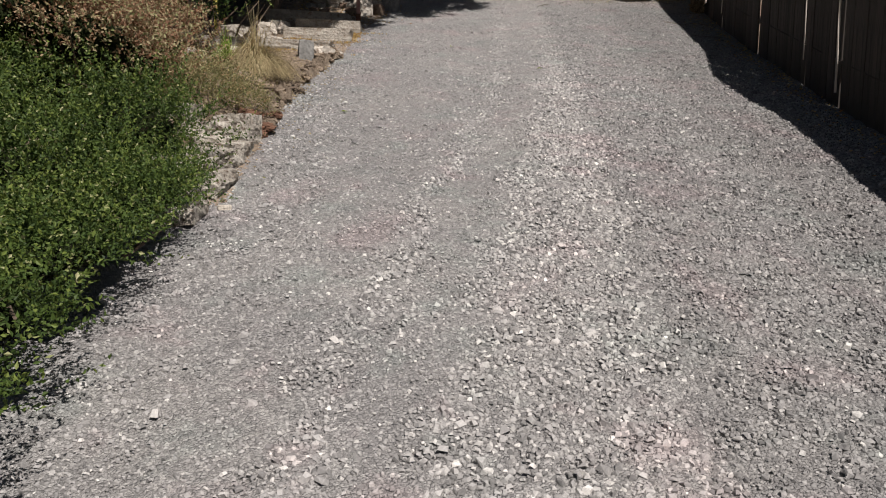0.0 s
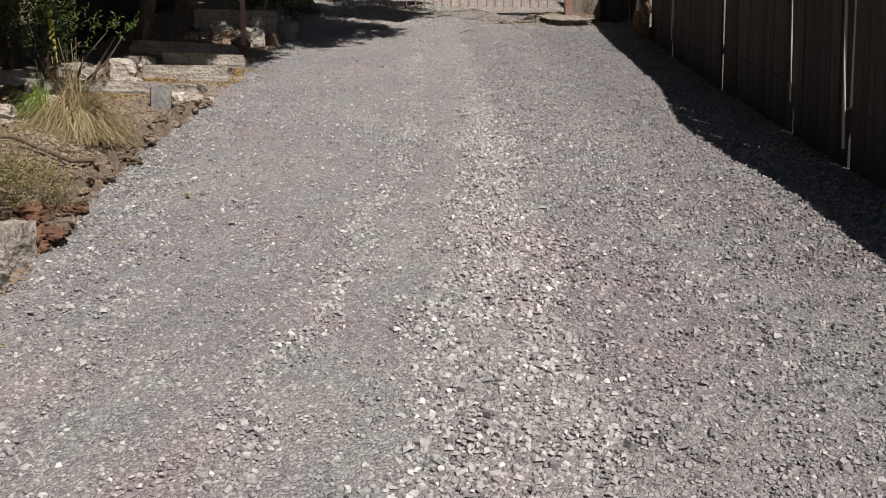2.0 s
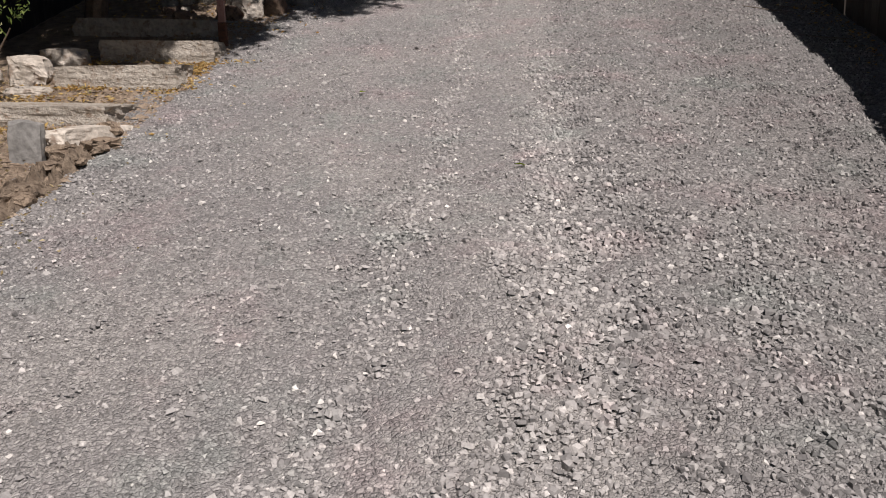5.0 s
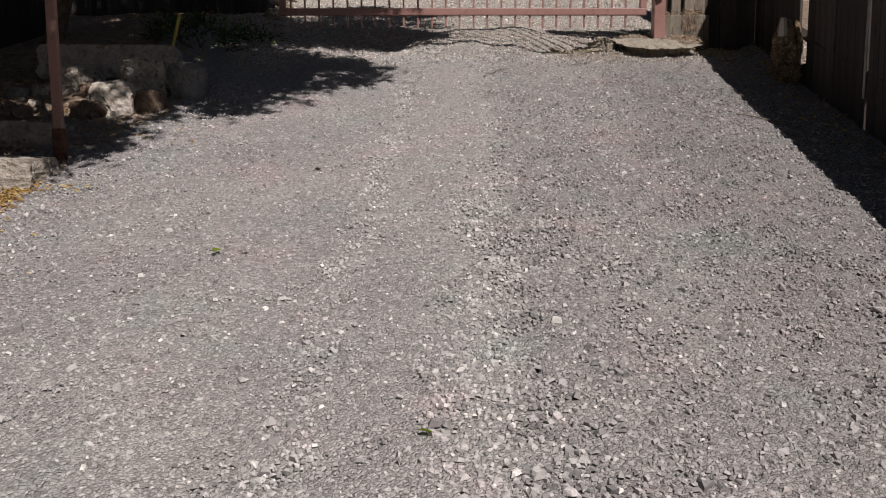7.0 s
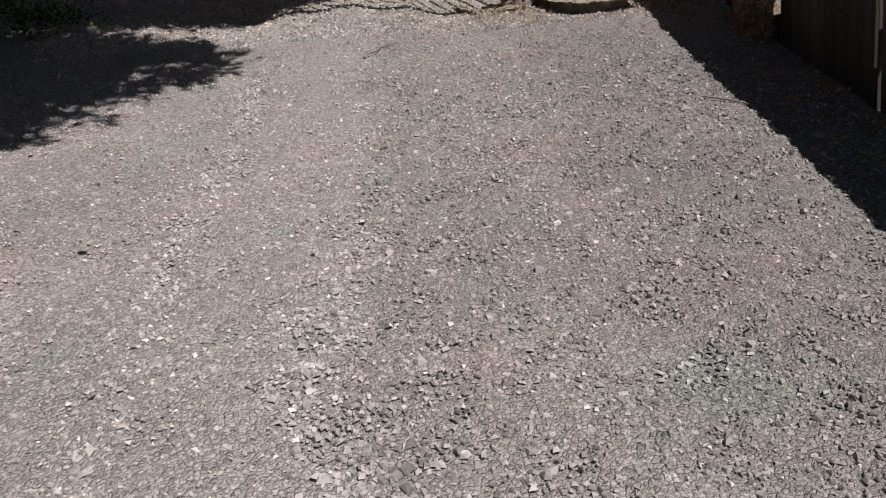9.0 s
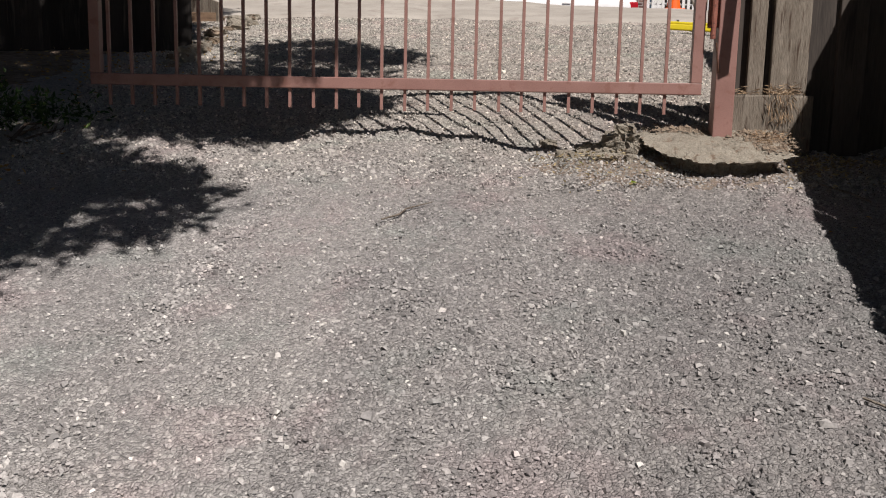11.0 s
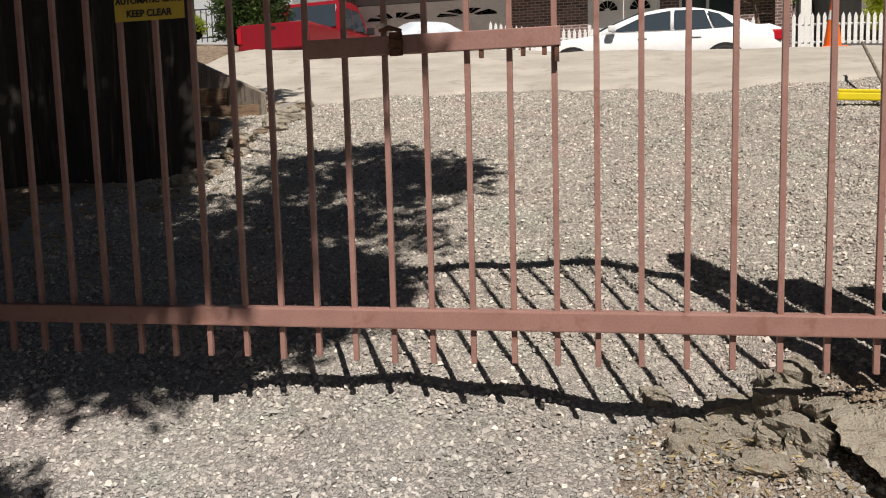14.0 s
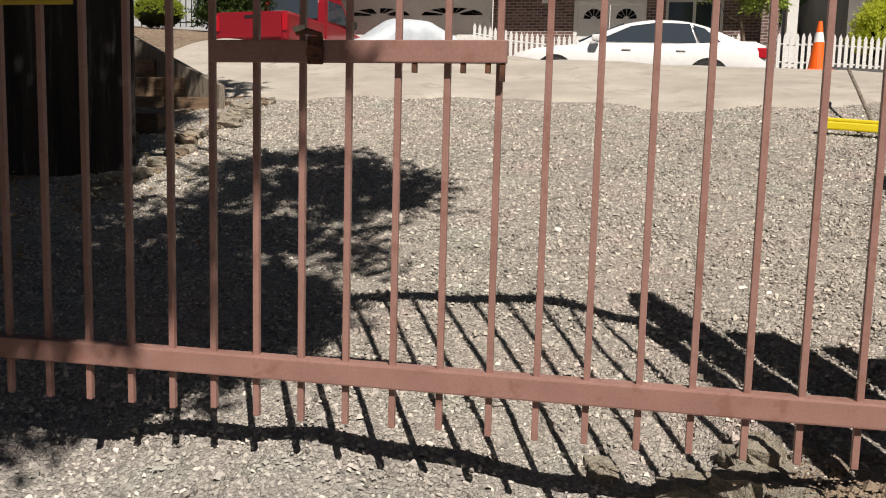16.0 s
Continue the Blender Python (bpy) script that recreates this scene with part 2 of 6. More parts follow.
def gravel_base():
    m, ns, ls, b = material("gravel_fines", 0.92, 0, 0.25)
    v = coords(ns, ls, world_space=True)
    def math_node(op, a, c):
        k = ns.new("ShaderNodeMath")
        k.operation = op
        for s, val in zip(k.inputs, (a, c)):
            if hasattr(val, "is_linked"):
                ls.new(val, s)
            else:
                s.default_value = val
        return k.outputs[0]

    def vec_node(op, a, c):
        k = ns.new("ShaderNodeVectorMath")
        k.operation = op
        for s, val in zip(k.inputs, (a, c)):
            if hasattr(val, "is_linked"):
                ls.new(val, s)
            else:
                s.default_value = val
        return k

    def chips(sc):
        """Close-packed chips: a random tone and a relief of tilted tops with sunk joints."""
        cell, rim = ns.new("ShaderNodeTexVoronoi"), ns.new("ShaderNodeTexVoronoi")
        rim.feature = "DISTANCE_TO_EDGE"
        for t in (cell, rim):
            t.inputs["Scale"].default_value = sc
            ls.new(v, t.inputs["Vector"])
        tilt = vec_node("SUBTRACT", cell.outputs["Color"], (0.5, 0.5, 0.5)).outputs[0]
        off = vec_node("SUBTRACT", v, cell.outputs["Position"]).outputs[0]
        lean = math_node("MULTIPLY", vec_node("DOT_PRODUCT", tilt, off).outputs["Value"], sc * 1.1)
        top = math_node("MULTIPLY", math_node("MINIMUM", math_node("POWER", math_node("MULTIPLY", rim.outputs["Distance"], 4.0), 0.7), 1.0), 0.5)
        sep = ns.new("ShaderNodeSeparateColor")
        ls.new(cell.outputs["Color"], sep.inputs[0])
        return sep.outputs[2], math_node("ADD", top, lean)

    tone1, h1 = chips(72.0)
    tone2, h2 = chips(135.0)
    r = ramp(ns, [(0.0, (0.22, 0.214, 0.208)), (0.45, (0.335, 0.323, 0.314)), (0.88, (0.43, 0.415, 0.4)), (0.96, (0.58, 0.557, 0.534))])
    ls.new(tone1, r.inputs[0])
    r2 = ramp(ns, [(0, (0.24, 0.234, 0.228)), (0.9, (0.45, 0.435, 0.42)), (1, (0.62, 0.6, 0.57))])
    ls.new(tone2, r2.inputs[0])
    col = mixed(ns, ls, 0.45, r.outputs[0], r2.outputs[0])
    big = noise_tex(ns, ls, v, 1.1, 5)
    rb = ramp(ns, [(0.35, (0.9, 0.9, 0.91)), (0.65, (1.06, 1.05, 1.04))])
    ls.new(big.outputs[0], rb.inputs[0])
    col = mixed(ns, ls, 1.0, col, rb.outputs[0], "MULTIPLY")
    col = mixed(ns, ls, 1.0, col, dust(ns, ls, v), "MULTIPLY")
    col = mixed(ns, ls, 1.0, col, patches(ns, ls, v), "MULTIPLY")
    # garden soil outside the rims of the drive
    px = ns.new("ShaderNodeSeparateXYZ")
    ls.new(v, px.inputs[0])
    n1 = noise_tex(ns, ls, v, 5.0, 5)
    shift = math_node("MULTIPLY", math_node("SUBTRACT", n1.outputs[0], 0.5), 0.5)
    below = math_node("MULTIPLY", math_node("MAXIMUM", math_node("SUBTRACT", 4.2, px.outputs[1]), 0.0), 0.35)
    edge = math_node("ADD", math_node("ADD", px.outputs[0], shift), below)
    soilness = math_node("LESS_THAN", edge, -1.02)
    dx = math_node("DIVIDE", math_node("SUBTRACT", px.outputs[0], 3.15), 0.75)
    dy = math_node("DIVIDE", math_node("SUBTRACT", px.outputs[1], 13.45), 0.42)
    dd = math_node("ADD", math_node("MULTIPLY", dx, dx), math_node("MULTIPLY", dy, dy))
    near_gate = math_node("LESS_THAN", math_node("ADD", dd, math_node("MULTIPLY", shift, 5.0)), 1.0)
    soilness = math_node("MAXIMUM", soilness, math_node("MULTIPLY", near_gate, 0.75))
    # bare earth beyond the board fence
    beyond = math_node("GREATER_THAN", math_node("SUBTRACT", math_node("ADD", px.outputs[0], math_node("MULTIPLY", shift, 0.6)), math_node("MULTIPLY", px.outputs[1], 0.14)), 2.5)
    soilness = math_node("MAXIMUM", soilness, math_node("MULTIPLY", beyond, math_node("LESS_THAN", px.outputs[1], 18.0)))
    ns1 = noise_tex(ns, ls, v, 14.0, 6)
    rs = ramp(ns, [(0.3, (0.16, 0.118, 0.085)), (0.5, (0.29, 0.22, 0.16)), (0.7, (0.42, 0.335, 0.25))])
    ls.new(ns1.outputs[0], rs.inputs[0])
    col = mixed(ns, ls, soilness, col, rs.outputs[0])
    ls.new(col, b.inputs["Base Color"])
    h = math_node("ADD", h1, math_node("MULTIPLY", h2, 0.45))
    bump(ns, ls, b, h, 1.0, 0.0105)
    return m


def stone_material():
    m, ns, ls, b = material("crushed_stone", 0.85, 0, 0.3)
    g = ns.new("ShaderNodeNewGeometry")
    r = ramp(ns, [(0.0, (0.17, 0.166, 0.162)), (0.3, (0.31, 0.3, 0.292)), (0.7, (0.42, 0.405, 0.393)), (0.9, (0.49, 0.473, 0.454)), (0.97, (0.6, 0.576, 0.55)), (1.0, (0.78, 0.755, 0.71))])
    ls.new(g.outputs["Random Per Island"], r.inputs[0])
    v = coords(ns, ls, world_space=True)
    n2 = noise_tex(ns, ls, v, 160.0, 4)
    t2 = ramp(ns, [(0.3, (0.8, 0.8, 0.8)), (0.65, (1.08, 1.08, 1.08))])
    ls.new(n2.outputs[0], t2.inputs[0])
    col = mixed(ns, ls, 1.0, mixed(ns, ls, 1.0, r.outputs[0], patches(ns, ls, v), "MULTIPLY"), t2.outputs[0], "MULTIPLY")
    col = mixed(ns, ls, 1.0, col, dust(ns, ls, v), "MULTIPLY")
    ls.new(col, b.inputs["Base Color"])
    return m


def plain(name, c, rough=0.5, metal=0.0, spec=0.5, coat=0.0):
    m, ns, ls, b = material(name, rough, metal, spec)
    v = coords(ns, ls)
    n = noise_tex(ns, ls, v, 9.0, 5)
    r = ramp(ns, [(0.3, tuple(0.9 * k for k in c)), (0.7, c)])
    ls.new(n.outputs[0], r.inputs[0])
    ls.new(r.outputs[0], b.inputs["Base Color"])
    if coat:
        b.inputs["Coat Weight"].default_value = coat
    return m


def leaf_material(name, stops, rough=0.6, through_light=0.25):
    m, ns, ls, b = material(name, rough, 0, 0.3)
    g = ns.new("ShaderNodeNewGeometry")
    r = ramp(ns, stops)
    ls.new(g.outputs["Random Per Island"], r.inputs[0])
    ls.new(r.outputs[0], b.inputs["Base Color"])
    tr = ns.new("ShaderNodeBsdfTranslucent")
    ls.new(r.outputs[0], tr.inputs[0])
    mx = ns.new("ShaderNodeMixShader")
    mx.inputs[0].default_value = through_light
    ls.new(b.outputs[0], mx.inputs[1])
    ls.new(tr.outputs[0], mx.inputs[2])
    ls.new(mx.outputs[0], ns["Material Output"].inputs[0])
    return m


M_GROUND = gravel_base()
M_STONE = stone_material()
M_PAINT = varied("brown_gate_paint", (0.27, 0.147, 0.124), (0.335, 0.19, 0.162), (0.24, 0.122, 0.098), 7, 160, 0.42, 0.0, 0.12, 0.0008, grain=0.3)
M_RUST = varied("rusty_steel", (0.07, 0.03, 0.02), (0.19, 0.085, 0.05), (0.05, 0.03, 0.025), 22, 120, 0.85, 0.1, 0.4, 0.002)
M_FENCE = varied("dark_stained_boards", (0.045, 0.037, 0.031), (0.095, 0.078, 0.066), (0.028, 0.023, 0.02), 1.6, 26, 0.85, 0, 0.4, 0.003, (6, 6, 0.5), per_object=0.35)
# near-black copy of the fence boards, with the trees' shade in its colour
M_SHADEWOOD = varied("boards_in_tree_shade", (0.016, 0.014, 0.013), (0.045, 0.038, 0.034), (0.075, 0.064, 0.056), 1.6, 26, 0.85, 0, 0.4, 0.003, (6, 6, 0.5), per_object=0.35)
M_OLDWOOD = varied("weathered_grey_wood", (0.19, 0.155, 0.12), (0.36, 0.315, 0.255), (0.09, 0.062, 0.045), 3, 40, 0.9, 0, 0.9, 0.006, (7, 7, 0.7), per_object=0.2, grain=0.9)
M_TIE = varied("old_timber", (0.14, 0.088, 0.056), (0.29, 0.195, 0.125), (0.07, 0.045, 0.03), 4, 45, 0.9, 0, 0.5, 0.005, (1, 6, 6), per_object=0.3)
M_ROCK = varied("pale_limestone", (0.4, 0.355, 0.295), (0.66, 0.6, 0.52), (0.25, 0.195, 0.15), 5, 38, 0.92, 0, 0.7, 0.012, per_object=0.2)
M_RIMROCK = varied("soiled_limestone", (0.36, 0.31, 0.25), (0.72, 0.67, 0.59), (0.17, 0.12, 0.085), 9, 45, 0.95, 0, 1.0, 0.035, per_object=0.25)
M_STEP = varied("split_limestone", (0.36, 0.315, 0.26), (0.6, 0.55, 0.475), (0.27, 0.205, 0.15), 7, 50, 0.93, 0, 1.0, 0.016, per_object=0.15)
M_ROCK2 = varied("brown_rock", (0.16, 0.1, 0.07), (0.34, 0.25, 0.18), (0.09, 0.06, 0.045), 7, 45, 0.92, 0, 0.7, 0.012, per_object=0.2)
M_GREYROCK = varied("grey_slate", (0.2, 0.195, 0.182), (0.35, 0.34, 0.32), None, 6, 50, 0.85, 0, 0.5, 0.006)
M_CONCRETE = varied("worn_concrete", (0.34, 0.31, 0.27), (0.46, 0.425, 0.375), (0.31, 0.275, 0.24), 1.6, 70, 0.9, 0, 0.15, 0.002, grain=0.3)
M_LUMP = varied("rough_concrete", (0.29, 0.258, 0.205), (0.43, 0.39, 0.318), (0.23, 0.172, 0.125), 9, 130, 0.95, 0, 1.0, 0.015)
M_CLOD = varied("dry_earth", (0.17, 0.125, 0.09), (0.38, 0.3, 0.22), (0.09, 0.065, 0.045), 22, 110, 0.95, 0, 0.8, 0.01, per_object=0.3)
M_REDSOIL = varied("rust_red_earth", (0.13, 0.065, 0.042), (0.28, 0.15, 0.095), None, 14, 90, 0.95, 0, 0.8, 0.01, per_object=0.3)
M_HINGE = varied("red_brown_primer", (0.25, 0.085, 0.06), (0.34, 0.13, 0.09), (0.1, 0.04, 0.03), 30, 120, 0.7, 0, 0.3, 0.002)
M_STUMP = varied("torn_root_wood", (0.12, 0.075, 0.04), (0.38, 0.27, 0.16), (0.6, 0.5, 0.38), 16, 70, 0.95, 0, 1.0, 0.02)
M_FIBRE = varied("brown_root_fibre", (0.22, 0.13, 0.075), (0.52, 0.38, 0.24), (0.72, 0.6, 0.44), 16, 70, 0.95, 0, 0.4, 0.004, per_island=0.5)
# near-black surface that plays the shade deep inside the shrubs
M_CORESHADE = varied("shrub_inner_shade", (0.012, 0.017, 0.006), (0.03, 0.04, 0.014), (0.02, 0.014, 0.009), 9, 60, 0.95, 0, 1.0, 0.03, spec=0.1)
M_SPLINTER = varied("pale_split_wood", (0.5, 0.44, 0.36), (0.72, 0.66, 0.58), None, 8, 60, 0.9, 0, 0.4, 0.003, (5, 5, 0.6))
M_ROAD = varied("asphalt", (0.06, 0.06, 0.062), (0.1, 0.1, 0.1), None, 2, 90, 0.9, 0, 0.4, 0.004)

# ---- ground ----
def far_steps(a, b, n, grow):
    s = np.cumsum(grow ** np.arange(n))
    return a + (b - a) * s / s[-1]


def build_ground():
    xs = np.concatenate([far_steps(-3.4, -700, 26, 1.3)[::-1], np.arange(-3.4, 4.9, 0.07), far_steps(4.9, 700, 26, 1.3)])
    ys = np.concatenate([far_steps(-2, -700, 20, 1.35)[::-1], np.arange(-2, 20.5, 0.07), np.arange(20.5, 40, 0.5), far_steps(40, 900, 16, 1.4)])
    X, Y = np.meshgrid(xs, ys)
    Z = ground_z(X, Y)
    fine = (X > -3.4) & (X < 4.9) & (Y > -2) & (Y < 20.5)
    Z = Z + fine * rng.normal(0, 0.004, X.shape)
    v = np.stack([X, Y, Z], -1).reshape(-1, 3)
    ny, nx = X.shape
    i = (np.arange(ny - 1)[:, None] * nx + np.arange(nx - 1)[None]).ravel()
    f = np.stack([i, i + 1, i + nx + 1, i + nx], -1)
    ob = new("ground", mesh_from("ground", v, f, M_GROUND, True))
    tagged(ob, "sloping grey crushed gravel driveway with brown garden soil beside it", "ground", kind="structure")


def gravel(name, pitch, xr, yr, size, keep, label, bigger=lambda x, y: 1.0, sides=4):
    """Loose crushed stones, each an own blocky chip: a tilted top, slanting sides, on a jittered lattice."""
    gx, gy = np.arange(*xr, pitch), np.arange(*yr, pitch)
    x, y = (a.ravel() for a in np.meshgrid(gx, gy))
    x, y = x + rng.uniform(-0.55, 0.55, len(x)) * pitch, y + rng.uniform(-0.55, 0.55, len(x)) * pitch
    ok = rng.random(len(x)) < keep(x, y)
    x, y = x[ok], y[ok]
    n = len(x)
    s = np.clip(rng.lognormal(math.log(size), 0.3, n) * bigger(x, y), 0.0035, 0.024)
    k = np.arange(sides) * 2 * math.pi / sides
    turn = rng.uniform(-0.35, 0.35, (n, sides))
    lower = np.stack([np.cos(k + turn), np.sin(k + turn), np.full((n, sides), -0.45)], -1)
    upper = np.stack([0.68 * np.cos(k + turn + 0.12), 0.68 * np.sin(k + turn + 0.12), np.full((n, sides), 0.5)], -1)
    p = np.concatenate([upper * rng.uniform(0.75, 1.2, (n, sides, 1)) * (1, 1, 0) + (0, 0, 0.5) + rng.uniform(-0.22, 0.22, (n, sides, 3)), lower * rng.uniform(0.85, 1.15, (n, sides, 1))], 1)
    p *= np.stack([s, s * rng.uniform(0.6, 0.95, n), s * rng.uniform(0.55, 1.0, n)], -1)[:, None]
    a, tl, tm = rng.uniform(0, 2 * math.pi, n), rng.normal(0, 0.3, n), rng.normal(0, 0.3, n)
    ct, st = np.cos(tl)[:, None], np.sin(tl)[:, None]
    px, pz = p[..., 0] * ct - p[..., 2] * st, p[..., 0] * st + p[..., 2] * ct
    ct, st = np.cos(tm)[:, None], np.sin(tm)[:, None]
    py, pz = p[..., 1] * ct - pz * st, p[..., 1] * st + pz * ct
    ca, sa = np.cos(a)[:, None], np.sin(a)[:, None]
    qx, qy = px * ca - py * sa, px * sa + py * ca
    z = ground_z(x, y) + s * 0.3
    v = np.stack([qx + x[:, None], qy + y[:, None], pz + z[:, None]], -1).reshape(-1, 3)
    t = [[0, i, i + 1] for i in range(1, sides - 1)]
    for i in range(sides):
        j = (i + 1) % sides
        t += [[i, sides + i, sides + j], [i, sides + j, j]]
    f = (np.arange(n)[:, None, None] * 2 * sides + np.array(t)[None]).reshape(-1, 3)
    ob = new(name, mesh_from(name, v, f, M_STONE))
    return tagged(ob, label, "gravel", kind="stuff")


def ridge_x(y):
    """The narrow row of loose stones beside the left wheel track."""
    return np.interp(y, [2, 4.8, 6.2, 7.4, 8.6, 9.7, 11.1, 13.5], [-0.35, 0.17, 0.45, 0.69, 0.82, 0.9, 1.03, 1.3])


def middle(x, y):
    """The broad loose strip in the middle: 1 on it, 0 beside it."""
    lo = np.interp(y, [1, 4.4, 5.4, 7, 8, 8.7, 10, 12, 13.5], [-0.2, 0.45, 0.72, 0.96, 1.13, 1.22, 1.4, 1.62, 1.75])
    hi = np.interp(y, [1, 4.4, 7, 7.5, 8.5, 9.7, 11, 12, 13.3], [0.75, 1.07, 1.4, 1.51, 1.52, 1.58, 1.72, 1.8, 1.86])
    w = 0.05 * np.sin(5 * y) + 0.03 * np.sin(13 * y + 1)
    return smooth(-0.06, 0.08, x - lo - w) * smooth(-0.06, 0.08, hi + w - x)


def beside(x, y):
    """1 on the loose, untrodden stone between the middle strip and the fence."""
    return smooth(0.62, 0.8, x - 0.089 * y)


def row(x, y):
    return np.exp(-((x - ridge_x(y) - 0.04 * np.sin(4 * y)) / 0.085) ** 2) * (0.8 + 0.25 * np.sin(3.1 * y + 1) * np.sin(7.3 * y))


def uneven(x, y):
    return 0.5 * np.sin(3 * x + 1.7 * y) * np.sin(1.1 * y - 2 * x) + 0.5 * np.sin(9 * x - 4 * y) * np.sin(7 * y + 3 * x)


def rims(x, y):
    sandy = np.exp(-(((x - 2.78) / 0.3) ** 2 + ((y - 13.36) / 0.2) ** 2))
    return (1 - 0.85 * sandy) * smooth(-0.12, 0.1, x - edge_x(y)) * smooth(-0.05, 0.3, fence_x(y) - x)


def coarse(x, y):
    """How thickly the large loose stones lie."""
    rim = np.exp(-((x - edge_x(y) - 0.2) / 0.22) ** 2)
    near = smooth(5.5, 3.0, y)
    c = 0.2 + 0.9 * row(x, y) + 0.85 * middle(x, y) * np.interp(y, [8.5, 10.5], [1, 0.6]) + beside(x, y) * np.interp(y, [3, 7, 9], [0.6, 0.75, 0.5]) + 0.4 * rim + 0.15 * near + 0.25 * uneven(x, y)
    return np.clip(c, 0.07, 1.0) * rims(x, y)


def strips(x, y):
    """Coarser stone on the loose strips, finer in the tracks and towards the fence."""
    m = middle(x, y) * smooth(11.5, 9.5, y)
    return (0.9 + 0.24 * m + 0.28 * row(x, y) + 0.14 * beside(x, y)) * np.interp(y, [3, 5, 7, 9], [0.95, 1.0, 1.0, 0.82]) * (1 - 0.22 * smooth(12.0, 12.8, y))


def blocky(x, y):
    return np.clip(middle(x, y) + row(x, y) + 0.35 * beside(x, y) + smooth(5.0, 3.0, y), 0.25, 0.9)


build_ground()
gravel("gravel", 0.0185, (-1.4, 4.4), (1.5, 13.3), 0.009, lambda x, y: coarse(x, y) * blocky(x, y), "loose grey crushed stone on the sloping driveway", strips)
gravel("gravel", 0.0185, (-1.4, 4.4), (1.5, 13.3), 0.009, lambda x, y: coarse(x, y) * (1 - blocky(x, y)), "grey crushed stone beside the loose strips of the driveway", strips, sides=3)
gravel("gravel", 0.0195, (-1.4, 4.4), (1.5, 13.3), 0.0052, lambda x, y: (0.5 - 0.35 * middle(x, y) - 0.35 * beside(x, y)) * rims(x, y), "small packed grey stone in the wheel tracks", sides=3)
gravel("gravel", 0.0195, (-1.2, 4.9), (13.0, 19.6), 0.0086, lambda x, y: smooth(-0.1, 0.15, x - edge_x(y)) * (y < 19.2 + 0.3 * np.sin(2.2 * x)) * 0.92, "loose grey crushed stone behind the gate", sides=3)
gravel("gravel", 0.21, (-1.2, 4.2), (1.2, 13.2), 0.0135, lambda x, y: 0.7 * rims(x, y), "scattered larger chips on the driveway")

# concrete apron at the top, and the street
def sheet(name, mat, label, category, x0, x1, y0, y1, step, lift, front=None):
    xs, ys = np.arange(x0, x1 + step, step), np.linspace(0, 1, int((y1 - y0) / step) + 2)
    X, U = np.meshgrid(xs, ys)
    lo = y0 + (front(X) if front else 0)
    Y = lo + (y1 - lo) * U
    Z = ground_z(X, Y) + lift
    Z[0] -= 0.06
    v = np.stack([X, Y, Z], -1).reshape(-1, 3)
    ny, nx = X.shape
    i = (np.arange(ny - 1)[:, None] * nx + np.arange(nx - 1)[None]).ravel()
    ob = new(name, mesh_from(name, v, np.stack([i, i + 1, i + nx + 1, i + nx], -1), mat, True))
    return tagged(ob, label, category, kind="structure")


sheet("pavement", M_CONCRETE, "pale worn concrete apron above the gravel", "pavement", -3.2, 9, 19.05, 24.2, 0.12, 0.03, lambda x: 0.25 * np.sin(1.5 * x) + 0.12 * np.sin(5.3 * x + 1) + 0.25 * smooth(0.8, -1.2, x))
sheet("road", M_ROAD, "grey asphalt street in front of the houses", "road", -60, 60, 24.2, 31.5, 0.8, 0.02)

# ---- the gate ----
GATE_Y, RAIL_Z = 13.55, 3.95


def build_gate():
    g = thing("metal_gate", (0, GATE_Y, RAIL_Z), "brown painted steel bar gate, closed across the gravel drive", "gate")
    def bar(name, lo, hi, bevel=0.003):
        bm = bmesh.new()
        box(bm, lo, hi, bevel)
        return part(name, bm, M_PAINT, g)
    bar("bottom_rail", (0.02, -0.025, -0.03), (3.27, 0.025, 0.03), 0.005)
    bar("top_rail", (0.02, -0.025, 1.66), (3.27, 0.025, 1.72), 0.005)
    bar("stile", (3.215, -0.025, 0.0305), (3.27, 0.025, 1.6595))
    bar("stile", (0.02, -0.025, 0.0305), (0.075, 0.025, 1.6595))
    for k in range(-11, 14):
        x = 1.479 + 0.1237 * k
        if 0.1 < x < 3.2:
            bm = bmesh.new()
            dx = rng.normal(0, 0.002)
            box(bm, (x - 0.0082 + dx, -0.0082, -0.135 + rng.normal(0, 0.003)), (x + 0.0082 + dx, 0.0082, 1.80), 0.002)
            part("bar", bm, M_PAINT, g)
    lock = bar("lock_rail", (1.485, -0.034, 0.788), (2.245, -0.0105, 0.842), 0.003)
    bm = bmesh.new()
    box(bm, (1.752, -0.042, 0.782), (1.792, -0.0345, 0.85), 0.003)
    rough_rock(bm, (0.036, 0.022, 0.03), 5, 3, 0.25, 0.6, pose(1.772, -0.05, 0.797, 0, 12, 0))
    tube(bm, [(1.725, -0.045, 0.856), (1.755, -0.05, 0.861), (1.792, -0.045, 0.852)], [0.006, 0.008, 0.005], 6)
    part("latch", bm, M_RUST, g, "rusted broken latch")
    bm = bmesh.new()
    rough_rock(bm, (0.03, 0.014, 0.012), 6, 3, 0.2, 0.6, pose(1.735, -0.052, 0.862, 0, -14, 0))
    part("latch_pin", bm, M_SPLINTER, g, "pale worn latch pin")
    for x in (2.02, 2.14, 2.20, 2.235):
        bm = bmesh.new()
        box(bm, (x - 0.006, -0.03, 0.765 - (0.02 if x > 2.23 else 0)), (x + 0.006, -0.015, 0.7875))
        part("bolt", bm, M_RUST, g)
    return g


build_gate()


